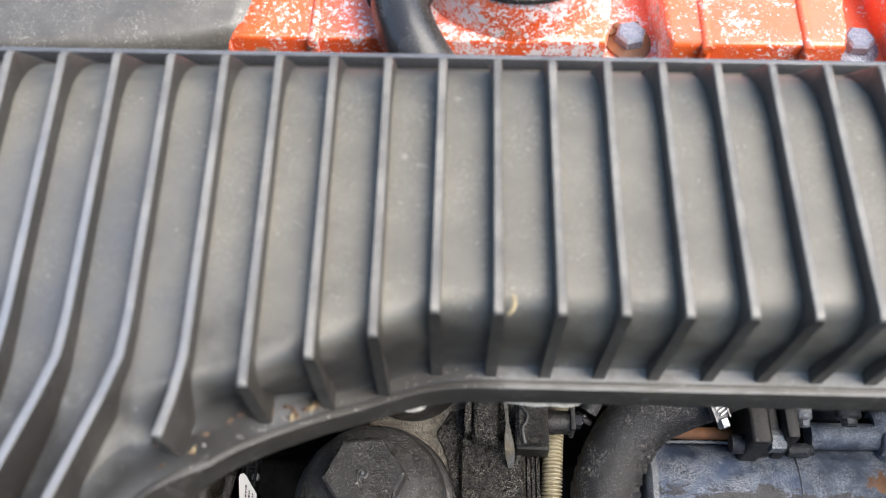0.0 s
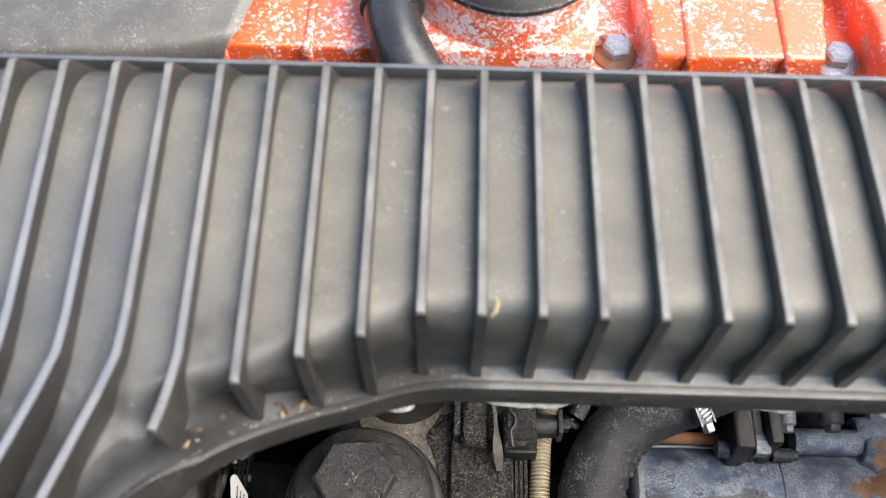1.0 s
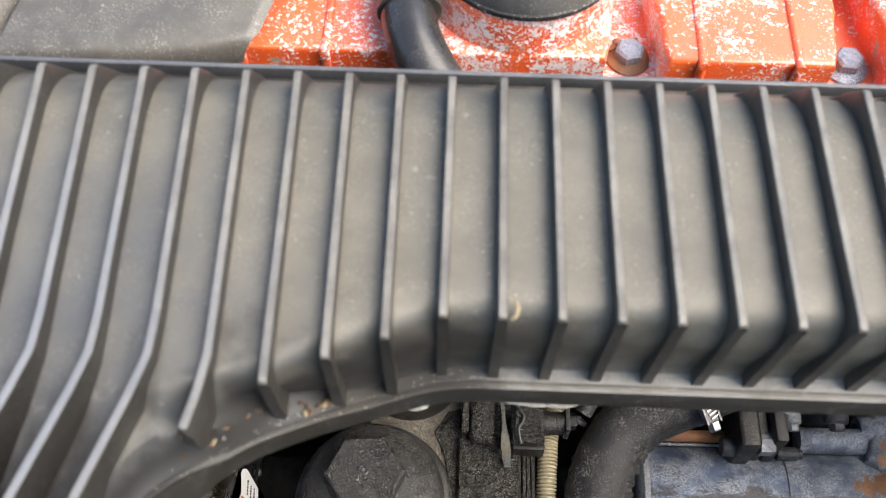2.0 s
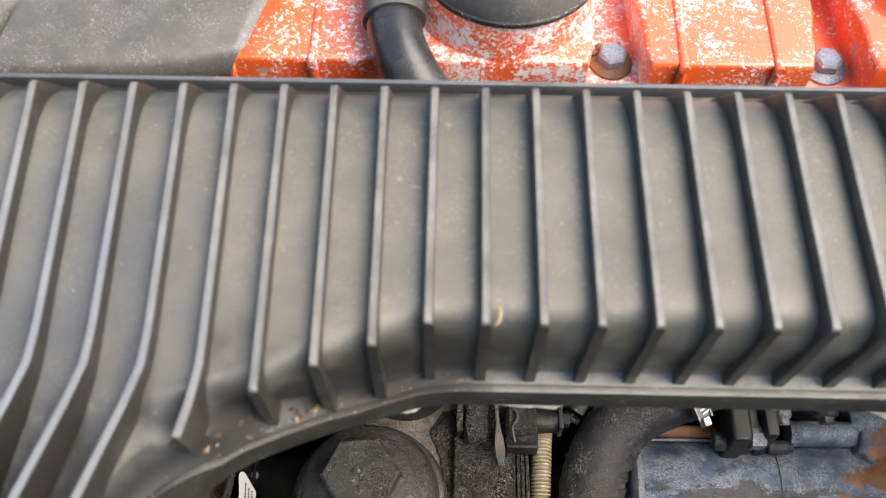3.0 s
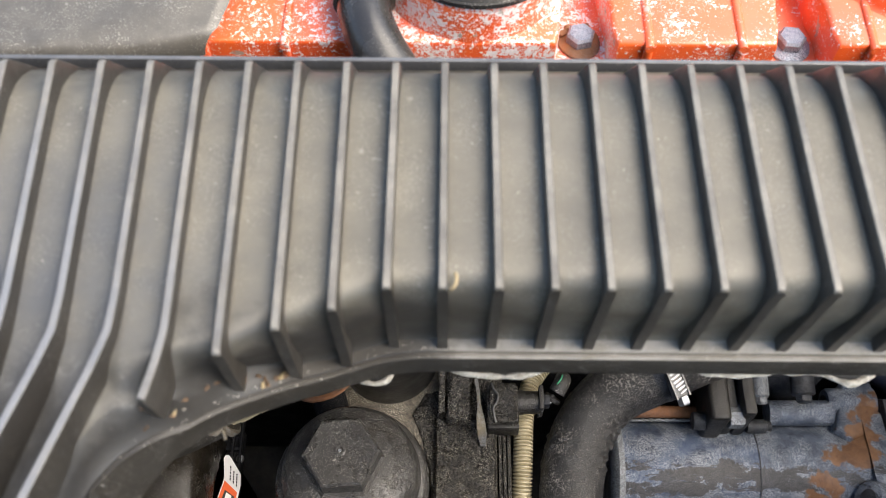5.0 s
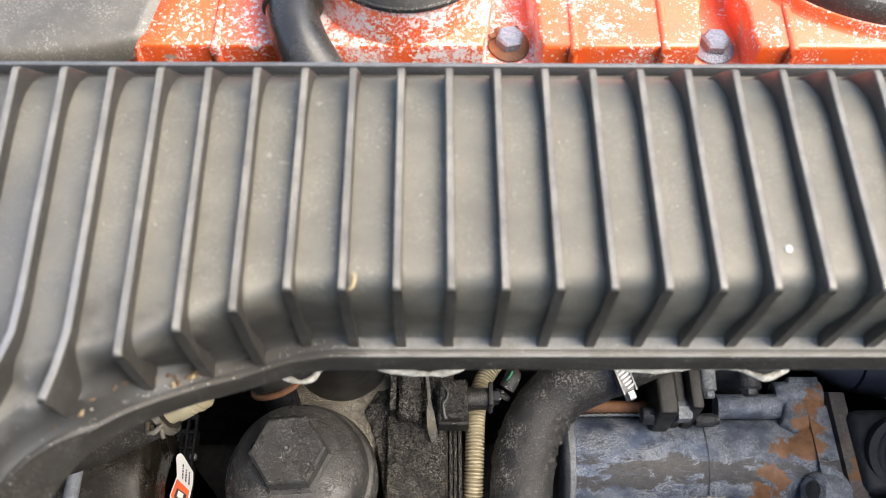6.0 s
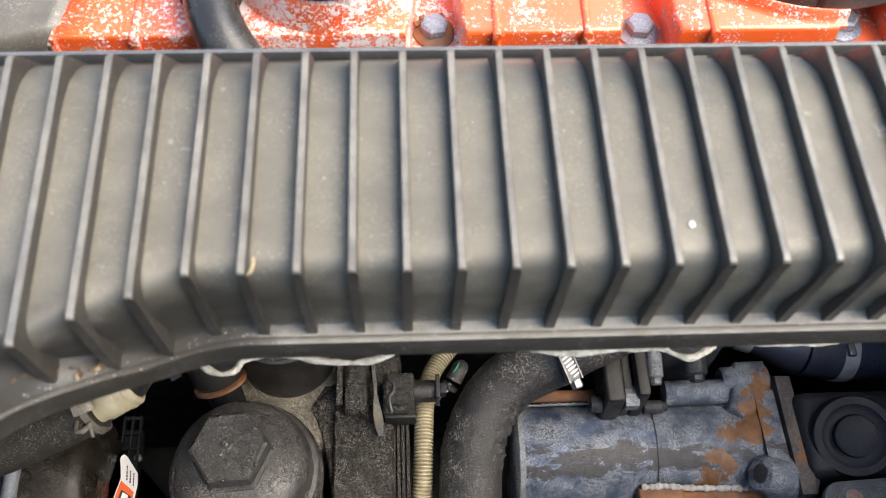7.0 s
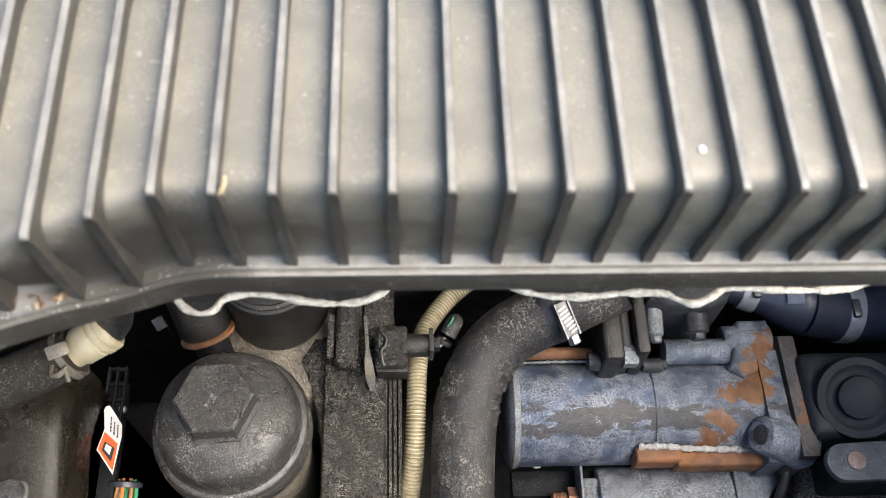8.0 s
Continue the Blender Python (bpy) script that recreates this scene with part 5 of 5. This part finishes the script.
def cream_union():
    p = thing("vent_hose", (-0.10, 0.12, 0.55), "black vent hose with cream plastic union", "hose")
    a, b = Vector((-0.0875, 0.1217, 0.5974)), Vector((-0.0690, 0.1320, 0.6040))
    m = aim(a, b)
    part("union", lathe([(0.0, -0.004), (0.0075, -0.004), (0.0080, 0.0), (0.0090, 0.0012), (0.0096, 0.0090), (0.0088, 0.0094), (0.0088, 0.0106), (0.0102, 0.0112), (0.0104, 0.0132), (0.0096, 0.0136), (0.0096, 0.0142), (0.0104, 0.0146), (0.0103, 0.0168), (0.0090, 0.0182), (0.0, 0.0190)], m, 32), M_CREAM, p, "cream plastic union")
    part("hose", tube([(-0.2050, 0.084, 0.560), (-0.160, 0.099, 0.578), (-0.122, 0.1095, 0.587), (-0.0890, 0.1209, 0.5968)], lambda q: 0.0128 - 0.0016 * min(1.0, q / 0.125), 24, 8), M_OLDHOSE, p)
    part("elbow", tube([(-0.0745, 0.1290, 0.6020), (-0.0700, 0.1330, 0.6090), (-0.0690, 0.1360, 0.6300), (-0.0690, 0.1400, 0.6800), (-0.0690, 0.1480, 0.7000)], 0.0085, 20, 8), M_BLACK, p)
    c = thing("spring_clip", (-0.101, 0.116, 0.59), "dull brassy bent wire spring clip on hose", "clip")
    part("ring", lathe([(0.0112, 0.0), (0.0120, 0.0), (0.0120, 0.0032), (0.0112, 0.0032)], aim(a + (a - b) * 0.30, b), 32), M_BRASS, c)
    part("band_tab", box(-0.0048, 0.0048, -0.0030, 0.0030, -0.0006, 0.0006, 0.0005, m=pose(-0.0925, 0.1165, 0.6085, 22, 4, 24)), M_BRASS, c, "dull flat steel tab")
    for q in ([(-0.0935, 0.1100, 0.6030), (-0.0920, 0.1062, 0.6040), (-0.0890, 0.1082, 0.6045), (-0.0872, 0.1040, 0.6030)], [(-0.0955, 0.1115, 0.6035), (-0.0945, 0.1065, 0.6045), (-0.0910, 0.1070, 0.6055), (-0.0885, 0.1102, 0.6050)]):
        part("wire_ear", tube(q, 0.0010, 8, 6), M_BRASS, c)


# ---- red valve cover ----
BOLTS = [(0.0722, 0.2590), (0.1662, 0.2580), (0.2622, 0.2605)]


def valve_cover():
    v = thing("valve_cover", (0.06, 0.32, 0.688), "orange-red painted valve cover flaking to white", "valve cover")
    part("flange", box(-0.30, 0.42, 0.2385, 0.50, 0.688, 0.6965, 0.0015), M_RED, v)
    def notch(x, half=0.0112, deep=0.335):
        return [(x - half - 0.002, 0.2415), (x - half, 0.250), (x - half + 0.001, 0.264), (x - half + 0.003, 0.272), (x - half + 0.003, deep), (x + half - 0.004, deep), (x + half - 0.002, 0.274), (x + half, 0.264), (x + half, 0.250), (x + half + 0.002, 0.2415)]
    outline = [(-0.30, 0.2415)]
    outline += notch(BOLTS[0][0]) + notch(BOLTS[1][0])
    outline += [(0.196, 0.2415), (0.2150, 0.2415), (0.2500, 0.2418)] + [(0.2520, 0.262), (0.2560, 0.335), (0.2760, 0.335), (0.2790, 0.262), (0.2810, 0.2418), (0.42, 0.2418), (0.42, 0.50), (-0.30, 0.50)]
    part("body", prism(outline, 0.6965, 0.7170, 0.0022, 3), M_RED, v)
    # shallow cast ribs running away from the edge
    for x in (-0.0915, -0.0565, 0.0985, 0.1380, 0.1940):
        bm = tube([(x, 0.2407, 0.700), (x, 0.2409, 0.7150), (x, 0.2430, 0.7165), (x + 0.0006, 0.30, 0.7168), (x + 0.001, 0.49, 0.7168)], 0.0020, 12, 4)
        part("cast_rib", bm, M_RED, v)
    # boss under the filler cap, front nearly flush with the edge
    part("filler_boss", lathe([(0.0, 0.714), (0.0418, 0.714), (0.0416, 0.7175), (0.0410, 0.7210), (0.0403, 0.7270), (0.0400, 0.7345), (0.0390, 0.7360), (0.0, 0.7360)], pose(0.0235, 0.2835, 0), 64), M_RED, v)
    # raised rim that curls round the far right cap
    profile = [(0.0815, 0.7150), (0.0815, 0.7222), (0.0820, 0.7228), (0.0828, 0.7228), (0.0834, 0.7222), (0.0840, 0.7195), (0.0850, 0.7176), (0.0864, 0.7168), (0.0864, 0.7150)]
    bm = bmesh.new()
    rings = [[bm.verts.new((0.250 + r * math.cos(radians(d)), 0.3290 + r * math.sin(radians(d)), z)) for r, z in profile] for d in range(168, 274, 4)]
    for a, b in zip(rings, rings[1:]):
        for k in range(len(profile)):
            n = (k + 1) % len(profile)
            bm.faces.new((a[k], a[n], b[n], b[k])).smooth = True
    bm.faces.new(rings[0]), bm.faces.new(rings[-1])
    bmesh.ops.recalc_face_normals(bm, faces=bm.faces)
    part("raised_rim", bm, M_RED, v)
    return v


M_BOLT = cast_metal("corroded_bolt", (0.22, 0.245, 0.295), (0.10, 0.122, 0.168), metal=0.35, rough=0.40, grit=0.6, pale=0.45)


def flange_bolt(x, y, rusty):
    b = thing("flange_bolt", (x, y, 0.6965), "hexagon bolt, rusty washer" if rusty else "weathered grey hexagon flange bolt in a pocket", "bolt", "valve cover bolts")
    if rusty:
        tagged(b, "grey hexagon bolt head on a rusty flaking washer")
    part("washer", lathe([(0.0, 0.0), (0.0090, 0.0), (0.0096, 0.0006), (0.0094, 0.0014), (0.0080, 0.0022), (0.0064, 0.0028), (0.0, 0.0030)], pose(x, y, 0.6965, 0, 0, 20), 26, 0.04 if rusty else 0.0), M_RUST if rusty else M_BOLT, b, "rusty washer" if rusty else "")
    head = part("head", hexagon(0.0066, 0.0022, 0.0078, pose(x, y + 0.0006, 0.6965, 0, 0, 14 if rusty else -6), 0.0012), M_BOLT, b)
    part("head_dimple", lathe([(0.0, 0.0), (0.0030, 0.0), (0.0034, 0.0004), (0.0, 0.0005)], pose(x, y + 0.0006, 0.7042), 14), M_BOLT, head)
    if rusty:
        rng = random.Random(3)
        for i in range(5):
            a = rng.uniform(0.6, 3.0)
            part("rust_flake", box(-0.0022, 0.0022, -0.0016, 0.0016, 0, 0.0014, 0.0004, m=pose(x + 0.0085 * math.cos(a), y + 0.0085 * math.sin(a), 0.6985, rng.uniform(-30, 30), rng.uniform(-30, 30), rng.uniform(0, 180))), M_RUST, b)


def filler_cap():
    c = thing("oil_filler_cap", (0.0235, 0.2825, 0.736), "round black plastic oil filler cap", "oil cap")
    p = pose(0.0255, 0.2815, 0)
    part("cap", lathe([(0.0, 0.7355), (0.0375, 0.7355), (0.0384, 0.7365), (0.0384, 0.7480), (0.0374, 0.7505), (0.0350, 0.7518), (0.0, 0.7525)], p, 72), M_FILLER, c)
    part("bead", lathe([(0.0378, 0.7352), (0.0392, 0.7356), (0.0393, 0.7378), (0.0380, 0.7384)], p, 72), M_RUBBER, c)
    d = thing("pulley_cover", (0.265, 0.335, 0.7215), "round black plastic cover with a notch", "cover")
    q = pose(0.2500, 0.3290, 0)
    disc = part("disc", lathe([(0.0, 0.717), (0.0770, 0.717), (0.0780, 0.7185), (0.0780, 0.7275), (0.0765, 0.7300), (0.0, 0.7320)], q, 96), M_PAN, d)
    # a black block stands for the shaded cut-out
    part("notch", box(0.2400, 0.2445, 0.2510, 0.2552, 0.7190, 0.7309, 0.0005), M_BLACK, disc)


def breather_pipe():
    b = thing("breather_pipe", (-0.02, 0.24, 0.72), "glossy black bent breather pipe with matt sleeve", "pipe")
    part("pipe", tube([(-0.0225, 0.268, 0.7330), (-0.0228, 0.255, 0.7325), (-0.0205, 0.240, 0.7300), (-0.0140, 0.2270, 0.7250), (-0.0040, 0.2150, 0.7170), (0.0100, 0.2000, 0.7050)], 0.0112, 28, 8), M_GLOSSY, b)
    part("sleeve", tube([(-0.0190, 0.330, 0.7330), (-0.0205, 0.300, 0.7335), (-0.0222, 0.272, 0.7332), (-0.0226, 0.2580, 0.7328), (-0.0219, 0.2490, 0.7316)], 0.0130, 28, 8), M_PAN, b)


def trim_panel():
    t = thing("trim_panel", (-0.14, 0.27, 0.72), "dusty black plastic engine trim panel with soft crease", "trim panel")
    def near(x):
        return 0.2165 + 0.083 * (x + 0.080) + 0.0065 * min(1.0, max(0.0, (x + 0.128) / 0.048)) ** 2
    def height(x, y):
        d = ((y - 0.228) - 0.4545 * (x + 0.113)) / 1.098
        soft = 0.0022
        low = 0.5 * (math.sqrt(d * d + soft * soft) - d)
        return 0.7445 - 0.32 * low + 0.03 * (y - 0.23) + 0.0006 * math.sin(60 * x + 30 * y)
    def slab(left, right, name, open_left=True):
        bm = bmesh.new()
        rows = []
        for j in range(40):
            v = (j / 39) ** 1.6
            row = []
            for i in range(44):
                u = 1 - (1 - i / 43) ** 1.0
                y = 0.2165 + 0.1335 * v
                x = left(y) + (right(y) - left(y)) * u
                y = near(x) + (0.350 - near(x)) * v
                edge = max(0.0, min(1.0, (right(y) - x) / 0.005, (y - near(x)) / 0.005, 1.0 if open_left else (x - left(y)) / 0.003))
                z = height(x, y) - 0.0085 * (1 - math.sqrt(max(0.0, 1 - (1 - edge) ** 2)))
                row.append(bm.verts.new((x, y, z)))
            rows.append(row)
        for a, b in zip(rows, rows[1:]):
            for i in range(len(a) - 1):
                bm.faces.new((a[i], a[i + 1], b[i + 1], b[i]))
        bmesh.ops.recalc_face_normals(bm, faces=bm.faces)
        bmesh.ops.solidify(bm, geom=list(bm.faces), thickness=0.003)
        part(name, bm, M_PAN, t)
    def seam(y):
        return -0.1760 + 0.15 * (y - 0.21) + 0.002 * math.tanh((y - 0.249) / 0.002)
    def corner(y):
        return -0.0805 + 0.33 * (y - 0.2165) - 0.004 * (max(0.0, 0.2225 - y) / 0.006) ** 2
    slab(lambda y: seam(y) + 0.0005, corner, "main_panel", False)
    slab(lambda y: -0.30, lambda y: seam(y) - 0.0005, "side_panel")
    bead = [(x, near(x) + 0.0008, height(x, near(x)) - 0.0068) for x in (-0.28, -0.22, -0.17, -0.145, -0.130)]
    part("edge_bead", tube(bead, 0.0013, 10, 10), M_PAN, t)
    part("support", box(-0.28, -0.10, 0.245, 0.34, 0.6965, 0.7330, 0.004), M_BLACK, t)


def shell_top(x, y):
    """Height of the cover's shell at a place."""
    rows = [(q[1], q[2]) for q in cover_column(x)]
    best = 0.0
    for (ya, za), (yc, zc) in zip(rows, rows[1:]):
        if min(ya, yc) <= y <= max(ya, yc) and abs(yc - ya) > 1e-7:
            best = max(best, za + (zc - za) * (y - ya) / (yc - ya))
    return best


def flange_grit():
    """Pale dust grains lying along the near flange and in the rib feet."""
    rng = random.Random(21)
    bm = bmesh.new()
    for i in range(330):
        x = rng.uniform(-0.085, 0.24)
        near = rng.random()
        ye, yb = step(EDGE, x), step(BEND, x)
        y = ye + 0.0032 + (yb + 0.006 - ye - 0.0032) * near ** 2.2 if i % 5 else ye + rng.uniform(0.0006, 0.0012)
        r = rng.uniform(0.00010, 0.00026) * (1.4 if rng.random() < 0.08 else 1.0)
        z = step(SHELF, x) if x > -0.046 else shell_top(x, y)
        if z > step(SHELF, x) + 0.004:
            continue
        m = pose(x, y, z + r * 0.3, rng.uniform(0, 90), rng.uniform(0, 90), rng.uniform(0, 90)) @ Matrix.Diagonal((r, r * rng.uniform(0.6, 1.3), r * 0.8, 1))
        bmesh.ops.create_cube(bm, size=1.6, matrix=m)
    # a few that lie on the floors between the ribs
    for i in range(110):
        x, y, r = rng.uniform(-0.10, 0.24), rng.uniform(0.086, 0.150), rng.uniform(0.00014, 0.00030)
        bmesh.ops.create_cube(bm, size=1.6, matrix=pose(x, y, shell_top(x, y) + r * 0.3, rng.uniform(0, 90), rng.uniform(0, 90), rng.uniform(0, 90)) @ Matrix.Diagonal((r, r, r * 0.8, 1)))
    solo("dust_grains", bm, M_DUST, "pale dust grains scattered over the ribbed cover", "dust", kind="stuff")


def debris():
    s = solo("straw", tube([(0.0143, 0.0805, 0.8003), (0.0152, 0.0812, 0.8014), (0.0156, 0.0830, 0.8016), (0.0153, 0.0850, 0.8008)], 0.00055, 8, 6), M_STRAW, "curl of dry straw caught on a rib", "straw")
    bm = bmesh.new()
    bmesh.ops.create_icosphere(bm, subdivisions=3, radius=0.0011)
    for v in bm.verts:
        v.co *= 1 + 0.3 * noise.noise(v.co * 1500)
        v.co.z *= 0.4
    bm.transform(pose(0.139, 0.0965, 0.7949))
    solo("chalk_drop", bm, M_CHALK, "small chalky white drop on the cover", "drop")
    rng = random.Random(11)
    for i in range(26):
        x = -0.0340 - rng.random() ** 1.5 * 0.014 if i % 2 else rng.uniform(-0.083, -0.034)
        y = step(BEND, x) + 0.0045 - rng.random() ** 3 * 0.004 - 0.005 * min(1.0, max(0.0, (-0.050 - x) / 0.01))
        z = step(SHELF, x) if x > -0.046 else shell_top(x, y)
        if z > step(SHELF, x) + 0.004:
            continue
        bm = box(-0.0008, 0.0008, -0.0005, 0.0005, -0.00025, 0.00025, 0.0002, 1)
        for v in bm.verts:
            v.co *= rng.uniform(0.6, 1.4)
        bm.transform(pose(x, y, z + 0.0005, rng.uniform(-30, 30), rng.uniform(-30, 30), rng.uniform(0, 180)))
        solo("leaf_crumb", bm, M_LEAF if i % 5 else M_STRAW, "brown crumb of dead leaf in a corner", "leaf crumb", "leaf crumbs on the cover")


engine_block()
manifold()
for edge in SCALLOPS:
    gasket(edge)
core_cover()
drain_pipe()
oil_filter()
grimy_bracket()
sensor_plug()
conduit()
coolant_hose()
starter()
bracket_and_bolts()
blue_hose()
right_mount()
left_housing()
wiring()
cream_union()
valve_cover()
for (bx, by), rusty in zip(BOLTS, (True, False, False)):
    flange_bolt(bx, by, rusty)
filler_cap()
breather_pipe()
trim_panel()
debris()
flange_grit()
